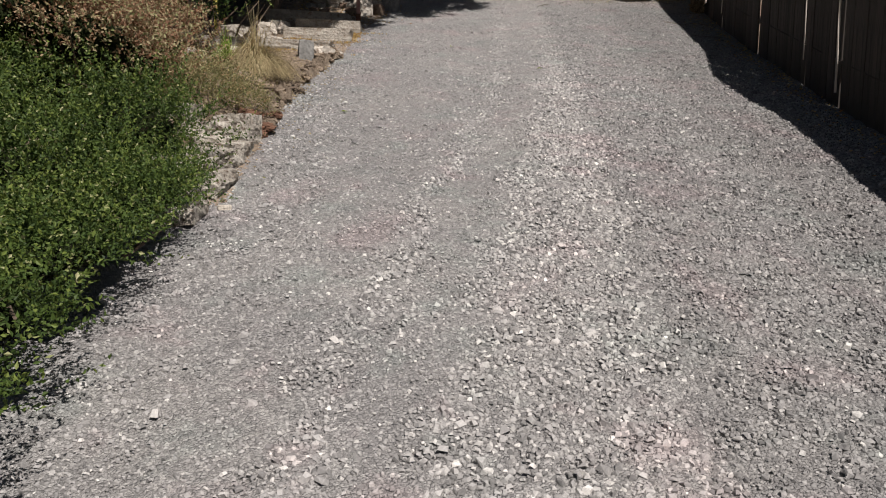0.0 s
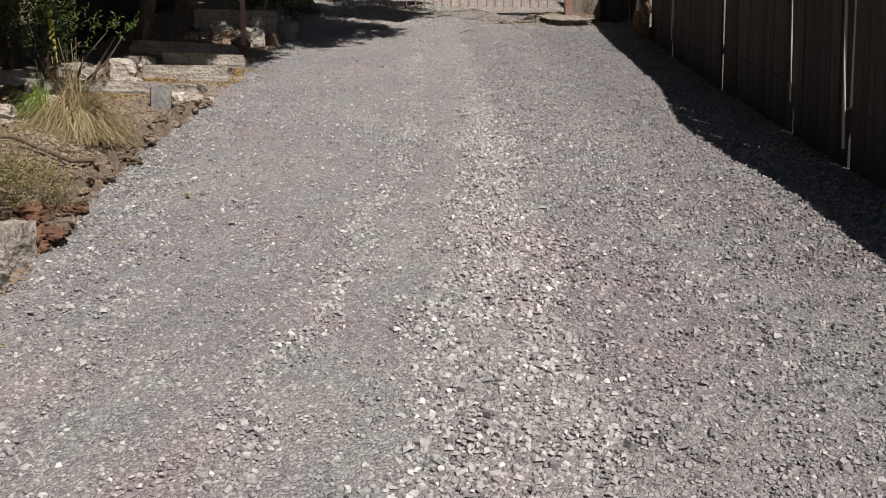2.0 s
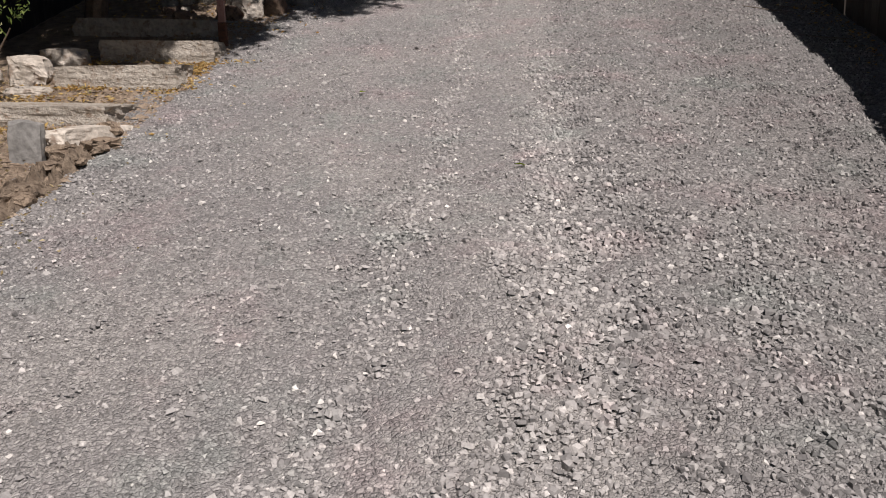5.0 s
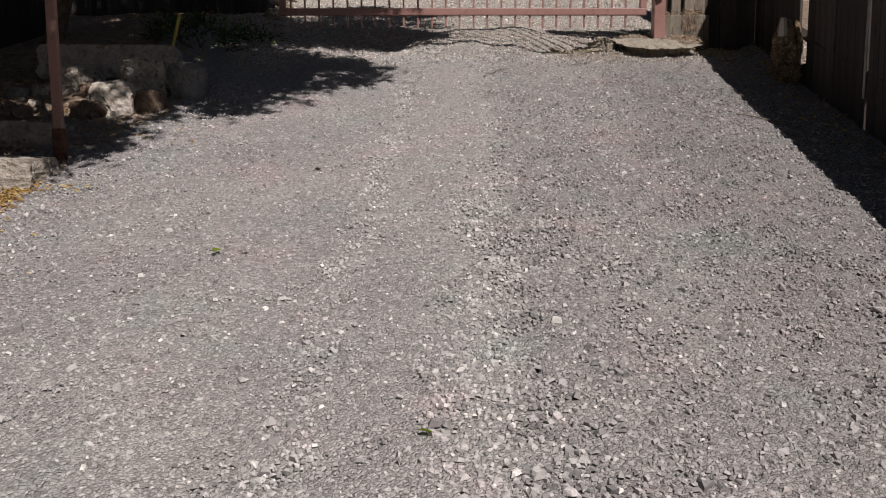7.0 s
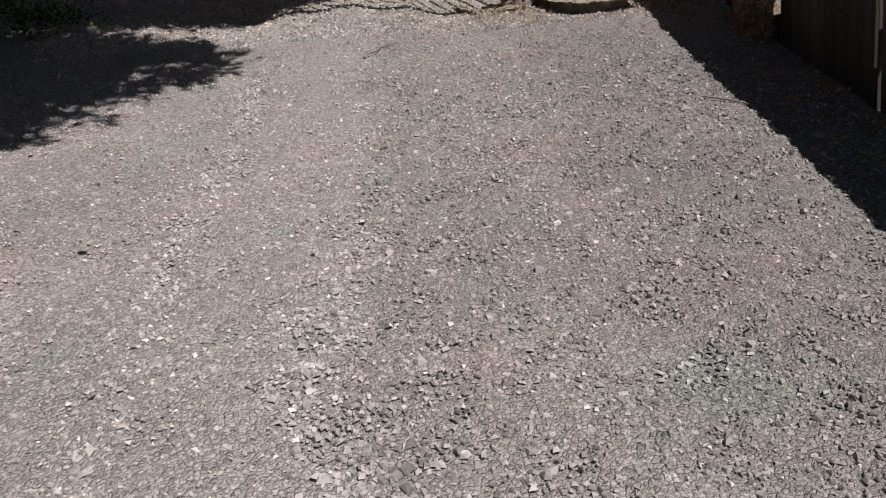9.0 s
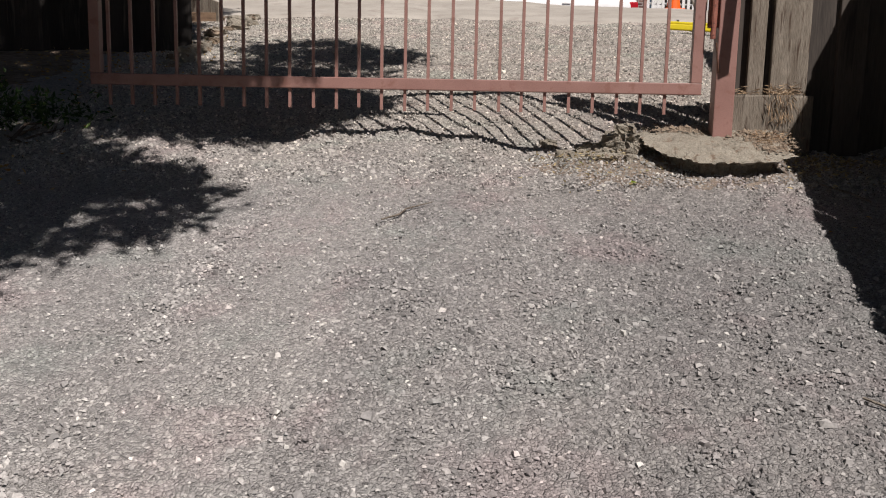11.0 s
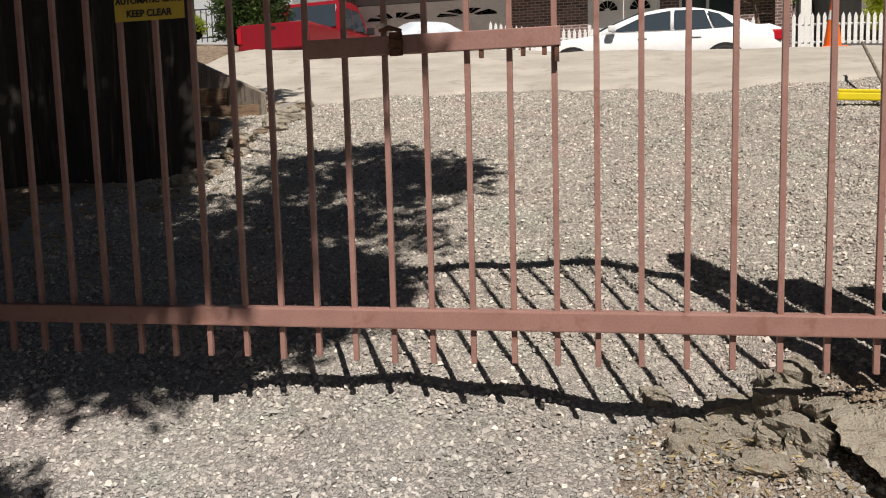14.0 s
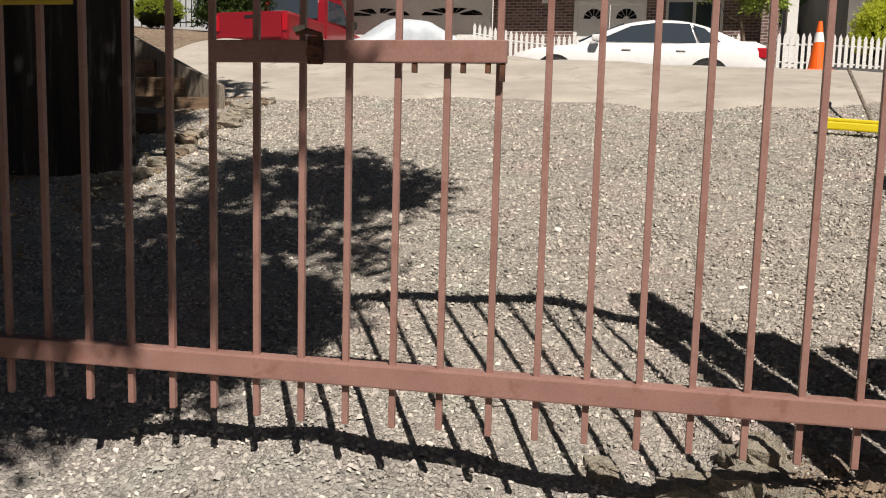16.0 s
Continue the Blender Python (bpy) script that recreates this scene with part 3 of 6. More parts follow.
# ---- beside the gate ----
def gate_post():
    g = thing("gate_post", (3.378, 13.53, 3.76), "square brown painted steel gate post in a concrete footing", "post")
    bm = bmesh.new()
    box(bm, (-0.05, -0.05, -0.2), (0.05, 0.05, 2.25), 0.006)
    part("post", bm, M_PAINT, g)
    for z in (0.50, 1.62):
        bm = bmesh.new()
        box(bm, (-0.095, -0.03, z), (-0.0505, 0.02, z + 0.15), 0.005)
        tube(bm, [(-0.078, -0.045, z - 0.06), (-0.078, -0.045, z + 0.18)], 0.014, 10)
        part("hinge", bm, M_HINGE, g, "red-brown welded hinge")
    bm = bmesh.new()
    tube(bm, [(-0.06, -0.052, 0.42), (-0.052, -0.056, 0.36), (-0.04, -0.053, 0.27)], 0.004, 5)
    part("wire", bm, M_RUST, g, "rusty bent wire")
    # arm of the gate opener, running to the fence
    bm = bmesh.new()
    box(bm, (-0.02, -0.025, -0.026), (0.5, 0.025, 0.026), 0.004, pose(0.025, -0.07, 0.935, 0, -2, -66))
    part("opener_arm", bm, M_PAINT, g)


def slab_z(x, y):
    return 3.578 + 0.33 * (y - 13.1) + 0.03 * (x - 3.3)


def footing():
    """A broken slab: ragged outline, worn top that falls towards the drive, a thin lip washed out underneath."""
    n, rings = 140, 18
    cx, cy = 3.345, 13.435
    V = []
    def rim(a):
        c, s = abs(math.cos(a)), abs(math.sin(a))
        square = (c ** 3.2 + s ** 3.2) ** (-1 / 3.2)
        w = Vector((math.cos(a), math.sin(a), 5))
        return square * (1 + 0.1 * noise.noise(w * 1.9) + 0.15 * noise.noise(w * 3.7) + 0.08 * noise.noise(w * 9) + 0.035 * noise.noise(w * 26))
    #       inset in plan, drop below the top
    lip = ((0.035, 0.007), (0.14, 0.015), (0.3, 0.026), (0.34, 0.16))
    for k in range(1, rings + 1 + len(lip)):
        u = min(k / rings, 1.0)
        inset, drop = lip[k - rings - 1] if k > rings else (0.0, 0.0)
        for i in range(n):
            a = 2 * math.pi * i / n
            r = rim(a) * u * (1 - inset) + 0.02 * u * noise.noise(Vector((6 * math.cos(a), 6 * math.sin(a), 2)))
            x, y = cx + 0.335 * r * math.cos(a), cy + 0.272 * r * math.sin(a)
            wear = 0.02 * noise.noise(Vector((x * 7, y * 7, 1))) + 0.011 * noise.noise(Vector((x * 24, y * 24, 4))) + 0.006 * noise.noise(Vector((x * 60, y * 60, 9)))
            V.append((x, y, slab_z(x, y) + wear - 0.012 * u ** 6 - drop))
    V.append((cx, cy, slab_z(cx, cy)))
    tri = [(len(V) - 1, i, (i + 1) % n) for i in range(n)]
    quads = [(k * n + i, (k + 1) * n + i, (k + 1) * n + (i + 1) % n, k * n + (i + 1) % n) for k in range(rings + len(lip) - 1) for i in range(n)]
    me = bpy.data.meshes.new("concrete_footing")
    me.from_pydata(V, [], tri + quads)
    me.materials.append(M_LUMP)
    ob = new("concrete_footing", me)
    tagged(ob, "broken rough concrete slab round the gate post's foot", "concrete footing")


def sleeper():
    bm = bmesh.new()
    box(bm, (3.435, 13.575, 3.62), (3.86, 13.72, 3.93), 0.012)
    ob = part("timber_sleeper", bm, M_OLDWOOD, None)
    tagged(ob, "grey weathered timber sleeper lying beside the gate post", "timber")
    z = 3.931
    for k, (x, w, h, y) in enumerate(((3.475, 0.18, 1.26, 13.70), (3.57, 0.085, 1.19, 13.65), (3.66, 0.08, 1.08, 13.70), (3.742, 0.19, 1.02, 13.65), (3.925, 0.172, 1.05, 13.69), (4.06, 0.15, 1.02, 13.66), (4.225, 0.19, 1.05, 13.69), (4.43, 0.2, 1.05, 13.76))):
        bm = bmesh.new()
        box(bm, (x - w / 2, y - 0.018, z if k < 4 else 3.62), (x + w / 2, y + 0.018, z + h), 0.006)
        # M_FENCE boards here carry the dark gaps and the fence's shade as colour
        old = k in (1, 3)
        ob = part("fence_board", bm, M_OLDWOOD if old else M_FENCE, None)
        tagged(ob, ("grey weathered knotty upright board" if old else "upright board coloured dark for shade") + " beside the gate post", "board", "boards by the post")


gate_post()
footing()
sleeper()


# ---- the board fence along the drive ----
def board_fence():
    y = -1.5
    # joints that stand open: where, how wide, how high the bright strip starts, its lean
    SLITS = ((6.6, 0.036, 0.16, -3.0), (7.5, 0.026, 0.3, -2.0), (11.1, 0.028, 0.25, 1.0))
    done = []
    g = thing("board_fence", (0, 0, 0), "tall dark-stained upright board fence beside the driveway", "fence")
    while y < 13.62:
        w = rng.uniform(0.135, 0.15)
        gap = rng.uniform(0.001, 0.004)
        x = fence_x(y + w / 2) + rng.normal(0, 0.004)
        slit = next((q for q in SLITS if q not in done and y < q[0] < y + w + 0.05), None)
        if slit:
            done.append(slit)
            w = max(slit[0] - slit[1] - y, 0.05)
            gap = slit[1]
        z = gz(x - 0.3, y) - 0.02
        h = np.interp(y, [-2, 3.4, 5.1, 5.8, 6.45, 7.2, 8.0, 8.8, 9.8, 11, 14], [1.4, 1.39, 1.45, 1.68, 1.93, 1.84, 1.6, 1.4, 1.46, 1.57, 1.65])
        bm = bmesh.new()
        box(bm, (-0.01, 0, -0.06), (0.01, w, h + rng.normal(0, 0.01)), 0.002)
        if 12.2 < y + w / 2 < 12.35:
            # broken boards, with a hole above the stump
            bm.free()
            bm = bmesh.new()
            box(bm, (-0.01, 0, 0.78 + rng.uniform(-0.05, 0.05)), (0.01, w, h), 0.002)
            stub = bmesh.new()
            box(stub, (-0.01, 0, -0.06), (0.01, w, 0.22 + rng.uniform(-0.04, 0.04)), 0.002)
            part("board_stub", stub, M_FENCE, g).matrix_basis = pose(x, y, z, 0, 0, -8.0)
        ob = part("board", bm, M_FENCE, g)
        ob.matrix_basis = pose(x, y, z, rng.normal(0, 0.25), rng.normal(0, 0.15), -8.0)
        y += w * math.cos(radians(8)) + gap
        if slit:
            # an added pale strip at the joint plays the sunlit slit
            bm = bmesh.new()
            box(bm, (-0.012 - 0.7 * slit[1] + 0.01, 0.0, slit[2]), (-0.0105, 0.008, h - 0.08), 0.001)
            ob = part("light_slit", bm, M_SPLINTER, g, "pale strip added for the sunlit slit between two boards")
            ob.matrix_basis = pose(fence_x(y), y, z, slit[3], 0, -8.0)
    for h in (0.35, 1.3):
        bm = bmesh.new()
        a, b = -1.5, 13.3
        rings = tube(bm, [(fence_x(v) + 0.035, v, gz(fence_x(v), v) + h) for v in np.linspace(a, b, 14)], 0.04, 4)
        part("rail", bm, M_FENCE, g)


board_fence()


# ---- garden side ----
def slab(name, at, size, seed, mat, label, turn=0.0, square=0.85, cuts=4, rough=0.09, category="stone"):
    bm = bmesh.new()
    rough_rock(bm, size, seed, cuts, rough, square)
    ob = part(name, bm, mat, None)
    ob.matrix_world = pose(*at, rng.normal(0, 2), rng.normal(0, 2), turn)
    return tagged(ob, label, category)


def leaves(name, mat, pos, dirs, length, width, parent=None, fold=0.25):
    """Many small folded leaves from a point along a direction."""
    n = len(pos)
    d = dirs / np.linalg.norm(dirs, axis=1, keepdims=True)
    r = rng.normal(size=(n, 3))
    s = np.cross(d, r)
    s /= np.linalg.norm(s, axis=1, keepdims=True)
    u = np.cross(s, d)
    L = (length * rng.uniform(0.6, 1.3, n))[:, None]
    W = (width * rng.uniform(0.7, 1.2, n))[:, None]
    v = np.stack([pos, pos + d * L * 0.45 + s * W / 2 + u * W * fold, pos + d * L, pos + d * L * 0.45 - s * W / 2 + u * W * fold], 1).reshape(-1, 3)
    i = np.arange(n)[:, None] * 4
    f = np.concatenate([i + np.array([[0, 1, 2]]), i + np.array([[0, 2, 3]])])
    ob = new(name, mesh_from(name, v, f, mat))
    if parent is not None:
        ob.parent = parent
    return ob


def sprigs(blobs, n, per, reach, seed, up=0.5, clumpy=False):
    """Leaf places and ways on twigs that leave the surface of some lumps: (centre, radii)."""
    r = np.random.default_rng(seed)
    P, D, T = [], [], []
    vol = np.array([b[1][0] * b[1][1] + b[1][1] * b[1][2] for b in blobs])
    for (c, rad), k in zip(blobs, (n * vol / vol.sum()).astype(int)):
        q = r.normal(size=(k, 3))
        q /= np.linalg.norm(q, axis=1, keepdims=True)
        q[:, 2] = np.where(q[:, 2] < -0.35, -q[:, 2], q[:, 2])
        f = 7.5 if clumpy else 11
        bump_ = 0.5 + 0.5 * np.sin(q[:, :1] * f + c[0] * 5) * np.sin(q[:, 1:2] * (f - 1) + c[1] * 7) * np.sin(q[:, 2:] * (f + 1) + 1)
        lim = 0.68 + 0.5 * bump_ if not clumpy else 0.22 + 0.95 * bump_
        base = np.array(c) + q * np.array(rad) * lim * r.uniform(0.6, 1.0, (k, 1)) ** 0.6
        way = q + np.array([0, 0, up]) + r.normal(0, 0.35, (k, 3))
        way /= np.linalg.norm(way, axis=1, keepdims=True)
        ln = reach * r.uniform(0.5, 1.3, (k, 1))
        for j in range(per):
            P.append(base + way * ln * j / per)
            D.append(way * 0.5 + r.normal(0, 0.75, (k, 3)))
            T.append(np.full(k, j / per))
    return np.concatenate(P), np.concatenate(D), np.concatenate(T)


M_BAMBOO = leaf_material("bamboo_leaves", [(0, (0.36, 0.42, 0.035)), (0.5, (0.6, 0.66, 0.06)), (1, (0.78, 0.8, 0.2))], 0.6, 0.5)
M_MIDLEAF = leaf_material("street_tree_leaves", [(0, (0.13, 0.21, 0.035)), (0.6, (0.3, 0.41, 0.07)), (1, (0.5, 0.56, 0.16))], 0.6, 0.4)
M_STAKE = varied("bamboo_cane", (0.6, 0.5, 0.09), (0.74, 0.66, 0.17), (0.4, 0.35, 0.09), 9, 60, 0.6, 0, 0.1, 0.001)
M_TWIG = varied("twig_bark", (0.1, 0.07, 0.05), (0.2, 0.15, 0.11), None, 20, 90, 0.9)
# dark inner, light outer leaves: sun on the twigs' ends put into colour
M_LEAF = leaf_material("green_leaves", [(0, (0.03, 0.055, 0.015)), (0.5, (0.06, 0.1, 0.022)), (1, (0.1, 0.15, 0.03))])
M_TIPLEAF = leaf_material("light_green_leaves", [(0, (0.045, 0.08, 0.018)), (0.5, (0.085, 0.13, 0.025)), (0.92, (0.17, 0.215, 0.045)), (1, (0.42, 0.41, 0.22))], 0.6, 0.18)
M_DRYLEAF = leaf_material("dry_leaves", [(0, (0.15, 0.075, 0.04)), (0.3, (0.31, 0.17, 0.1)), (0.5, (0.4, 0.28, 0.17)), (0.75, (0.47, 0.41, 0.24)), (1, (0.24, 0.27, 0.1))])
M_GREYLEAF = leaf_material("grey_green_leaves", [(0, (0.1, 0.115, 0.04)), (0.6, (0.27, 0.26, 0.11)), (0.85, (0.46, 0.38, 0.2)), (1, (0.4, 0.22, 0.12))])
M_STRAW = leaf_material("straw_blades", [(0, (0.22, 0.17, 0.08)), (0.6, (0.45, 0.36, 0.2)), (0.9, (0.6, 0.5, 0.3)), (1, (0.2, 0.22, 0.08))])
M_YLEAF = leaf_material("yellow_green_leaves", [(0, (0.18, 0.25, 0.025)), (0.6, (0.36, 0.46, 0.05)), (1, (0.55, 0.6, 0.12))], 0.6, 0.5)
M_TREELEAF = leaf_material("tree_leaves", [(0, (0.02, 0.045, 0.012)), (0.6, (0.05, 0.095, 0.02)), (1, (0.1, 0.15, 0.04))])
M_FALLEN = leaf_material("fallen_leaves", [(0, (0.3, 0.17, 0.06)), (0.5, (0.5, 0.34, 0.12)), (0.9, (0.62, 0.46, 0.2)), (1, (0.3, 0.25, 0.1))])


def shrub(name, at, blobs, n, per, reach, ll, lw, mat, label, seed, stems=9, up=0.5, core=0.0, tips=None):
    g = thing(name, at, label, "shrub")
    P, D, T = sprigs(blobs, n, per, reach, seed, up, tips is not None)
    if tips is not None:
        # outer leaves get the sunlit tone, inner ones the shaded tone
        leaves("lit_tip_leaves", tips, P[T > 0.55], D[T > 0.55], ll, lw, g)["label"] = "outer leaves coloured lighter for the sun on the twigs' ends"
        P, D = P[T <= 0.55], D[T <= 0.55]
    leaves("foliage", mat, P, D, ll, lw, g)
    r = np.random.default_rng(seed + 5)
    bm = bmesh.new()
    for k in range(stems):
        c, rad = blobs[k % len(blobs)]
        tip = np.array(c) + r.normal(0, 0.45, 3) * np.array(rad)
        base = np.array([c[0] * 0.5 + r.normal(0, 0.08), c[1] * 0.5 + r.normal(0, 0.08), -0.05])
        mid = (base + tip) / 2 + r.normal(0, 0.05, 3)
        tube(bm, [base, mid, tip], [0.014, 0.009, 0.004], 5)
        if stems < 10:
            # few enough to tell apart
            part("stem", bm, M_TWIG, g)
            bm = bmesh.new()
    if stems < 10:
        bm.free()
    else:
        tagged(part("branchwork", bm, M_TWIG, g), kind="stuff")
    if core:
        # solid core against see-through; its near-black colour stands in for the inner shade
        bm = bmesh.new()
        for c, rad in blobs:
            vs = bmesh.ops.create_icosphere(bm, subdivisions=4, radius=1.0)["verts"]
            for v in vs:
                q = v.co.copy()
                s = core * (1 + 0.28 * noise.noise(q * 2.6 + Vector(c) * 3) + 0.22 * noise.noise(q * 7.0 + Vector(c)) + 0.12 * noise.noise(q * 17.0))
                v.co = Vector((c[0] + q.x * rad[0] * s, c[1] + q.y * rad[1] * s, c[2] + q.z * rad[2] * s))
        part("shade_core", bm, M_CORESHADE, g, "near-black core standing in for the shade inside the shrub", True)
    return g


GS = (-1.6, 3.3, gz(-1.6, 3.3))
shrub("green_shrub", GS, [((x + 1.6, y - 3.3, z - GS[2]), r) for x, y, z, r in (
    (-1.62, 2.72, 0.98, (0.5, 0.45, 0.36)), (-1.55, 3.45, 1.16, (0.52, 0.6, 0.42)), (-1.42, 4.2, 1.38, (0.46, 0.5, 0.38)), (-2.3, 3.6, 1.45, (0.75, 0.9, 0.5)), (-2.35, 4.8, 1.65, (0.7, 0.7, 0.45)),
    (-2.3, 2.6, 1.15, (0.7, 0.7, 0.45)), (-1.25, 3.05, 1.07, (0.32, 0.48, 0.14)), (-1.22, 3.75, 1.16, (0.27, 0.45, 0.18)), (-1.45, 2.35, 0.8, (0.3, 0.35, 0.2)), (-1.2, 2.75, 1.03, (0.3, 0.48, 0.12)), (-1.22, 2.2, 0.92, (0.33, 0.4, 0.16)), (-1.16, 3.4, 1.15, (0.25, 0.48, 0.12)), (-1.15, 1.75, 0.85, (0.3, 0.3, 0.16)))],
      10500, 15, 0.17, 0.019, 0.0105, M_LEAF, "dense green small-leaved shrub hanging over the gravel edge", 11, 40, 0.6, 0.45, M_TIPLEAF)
GS = (-2.08, 5.85, gz(-2.08, 5.85) - 0.18)
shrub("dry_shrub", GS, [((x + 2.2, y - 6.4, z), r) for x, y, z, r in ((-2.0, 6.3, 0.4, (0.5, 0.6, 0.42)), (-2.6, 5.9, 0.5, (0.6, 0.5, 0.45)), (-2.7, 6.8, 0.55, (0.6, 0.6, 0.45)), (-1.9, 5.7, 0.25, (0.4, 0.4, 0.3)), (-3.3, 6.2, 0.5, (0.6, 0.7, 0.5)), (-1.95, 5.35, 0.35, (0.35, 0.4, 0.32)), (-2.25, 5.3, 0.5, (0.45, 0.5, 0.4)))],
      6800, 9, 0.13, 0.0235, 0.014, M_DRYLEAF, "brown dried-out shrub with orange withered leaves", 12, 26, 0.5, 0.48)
shrub("low_shrub", (-1.36, 5.38, gz(-1.36, 5.38) - 0.1), [((0, 0, 0.16), (0.28, 0.32, 0.22)), ((0.14, 0.4, 0.1), (0.2, 0.25, 0.16)), ((-0.3, 0.25, 0.2), (0.28, 0.32, 0.24))],
      1900, 9, 0.13, 0.019, 0.006, M_GREYLEAF, "low grey-green woody herb at the drive's rim", 13, 20, 0.9)


def grass_tuft(at, n, h, spread, label, seed, blade, stalks=0):
    g = thing("grass_tuft", at, label, "grass")
    r = np.random.default_rng(seed)
    a = r.uniform(0, 2 * math.pi, n)
    out = r.beta(1.7, 1.0, n) * spread
    L = h * r.uniform(0.3, 1.2, n) * (1 + 0.25 * np.sin(3 * a + 1))
    V = []
    steps = 6
    side = np.stack([-np.sin(a), np.cos(a), np.zeros(n)], -1)
    r0 = 0.07 * r.random(n)
    bend, tilt = r.normal(0, 0.35, n), r.normal(0, 0.035, (2, n))
    for k in range(steps):
        u = k / (steps - 1)
        q = out / spread
        rad = r0 + out * (0.55 * u + 0.45 * u ** 2)
        z = L * (1 - 0.25 * q) * ((1.3 + 0.9 * q) * u - (0.35 + 1.95 * q) * u ** 2) - 0.03 * q * u
        aa = a + bend * u ** 2
        c = np.stack([np.cos(aa) * rad + tilt[0] * u, np.sin(aa) * rad + tilt[1] * u, np.maximum(z, -0.06)], -1)
        w = 0.0032 * (1 - 0.8 * u)
        V += [c - side * w, c + side * w]
    V = np.stack(V, 1).reshape(-1, 3)
    i = np.arange(n)[:, None] * (2 * steps)
    f = np.concatenate([i + np.array([[2 * k, 2 * k + 1, 2 * k + 3, 2 * k + 2]]) for k in range(steps - 1)])
    ob = new("foliage", mesh_from("foliage", V, f, blade))
    ob.parent = g
    tagged(ob, kind="stuff")
    for k in range(stalks):
        # bare flower stalks
        b, l = r.uniform(0, 2 * math.pi), h * r.uniform(0.9, 1.45)
        o = r.uniform(0.05, 0.35) * l
        bm = bmesh.new()
        tube(bm, [(0.03 * math.cos(b), 0.03 * math.sin(b), 0.02), (o * 0.4 * math.cos(b), o * 0.4 * math.sin(b), l * 0.6), (o * math.cos(b), o * math.sin(b), l)], [0.0018, 0.0013, 0.0022], 5)
        part("stalk", bm, blade, g)


grass_tuft((-1.36, 7.15, gz(-1.36, 7.15) - 0.06), 3400, 0.44, 0.36, "straw-coloured arching ornamental grass tuft in the bed", 21, M_STRAW, 7)
grass_tuft((-1.66, 7.5, gz(-1.66, 7.5) - 0.03), 380, 0.36, 0.3, "thin green grass tuft behind the straw-coloured one", 22, M_MIDLEAF)

# stacked stones along the rim
for k, (x, y, sx, sy, sz, dz) in enumerate(((-1.14, 3.95, 0.28, 0.42, 0.17, 0), (-1.12, 4.4, 0.3, 0.42, 0.15, 0), (-1.2, 4.42, 0.38, 0.46, 0.13, 0.1), (-1.12, 4.85, 0.28, 0.36, 0.15, 0), (-1.22, 4.92, 0.33, 0.36, 0.14, 0.09), (-1.1, 5.2, 0.24, 0.28, 0.2, 0.02), (-1.42, 5.1, 0.2, 0.22, 0.1, 0.08), (-1.25, 4.15, 0.3, 0.3, 0.12, 0.14))):
    slab("rim_stone", (x, y, gz(x + 0.15, y) - 0.03 + dz), (sx * 0.92, sy * 0.9, sz), 30 + k, M_RIMROCK, "rough pale limestone block stacked at the drive's rim", rng.uniform(-15, 15), 0.78, 12, 0.12)
def earth_rim(y0, y1, mat, label):
    """The broken edge of the soil above the gravel."""
    n, m = int((y1 - y0) / 0.014), 22
    V = []
    for i in range(n + 1):
        y = y0 + (y1 - y0) * i / n
        end = min(1.0, 6 * i / n, 6 * (n - i) / n)
        xe = float(edge_x(y)) + 0.03 + 0.05 * noise.noise(Vector((1, y * 5, 2))) + 0.02 * noise.noise(Vector((4, y * 17, 2)))
        for j in range(m + 1):
            u = j / m
            x = xe - 0.2 * u
            f = noise.fractal(Vector((x * 14, y * 14, 3)), 0.8, 2.2, 5)
            g = noise.noise(Vector((x * 30, y * 30, 8)))
            lump = 0.6 + 1.3 * noise.noise(Vector((x * 3, y * 4.1, 6)))
            hgt = (0.05 * lump * min(1.0, (u / 0.22) ** 0.6) * (1 - smooth(0.4, 1.0, u)) + 0.075 * f * (0.3 + min(1, 4 * u)) * (1 - 0.5 * u) + 0.035 * abs(g)) * end
            V.append((x + 0.02 * g, y, gz(x, y) - 0.012 + hgt - 0.02 * (u > 0.97)))
    F_ = [(i * (m + 1) + j, i * (m + 1) + j + 1, (i + 1) * (m + 1) + j + 1, (i + 1) * (m + 1) + j) for i in range(n) for j in range(m)]
    tagged(new("earth_rim", mesh_from("earth_rim", V, F_, mat, False)), label, "earth bank")


earth_rim(5.3, 8.75, M_CLOD, "crumbling brown earth rim along the gravel")
for k in range(66):
    red = k >= 40
    y = rng.uniform(5.38, 5.9) if red else 5.35 + 0.083 * k
    x = float(edge_x(y)) - (0.09 if red else 0.05) + rng.normal(0, 0.05)
    w = rng.uniform(0.035, 0.085)
    slab("soil_clod", (x, y, gz(x + 0.05, y) + rng.uniform(-0.01, 0.03)), (w * 1.2, w * 1.5, w * 0.75), 300 + k, M_REDSOIL if red else M_CLOD, "crumbling rust-red earth clod at the rim" if red else "crumbling brown earth clod at the drive's rim", rng.uniform(-60, 60), 0.3, 5, 0.3, "earth clod")

# flat stone steps beside the drive
for k, (x0, x1, y, d, z0, z1, tn) in enumerate(((-2.25, -0.9, 8.70, 0.45, 2.2, 2.39, -1), (-1.5, -0.765, 9.46, 0.34, 2.41, 2.59, -2), (-1.46, -0.71, 10.09, 0.34, 2.57, 2.765, -1), (-1.95, -0.89, 10.84, 0.34, 2.76, 2.96, -2))):
    slab("stone_step", ((x0 + x1) / 2, y + d / 2, z0 + 0.01), (x1 - x0, d, z1 - z0), 60 + k, M_STEP, "long split pale limestone step with dry leaves against it", tn, 1.0, 18, 0.045, "step")
slab("upright_stone", (-1.09, 8.2, gz(-1.09, 8.2) - 0.04), (0.145, 0.1, 0.23), 71, M_GREYROCK, "small upright grey slate stone", 12, 0.7, 5)
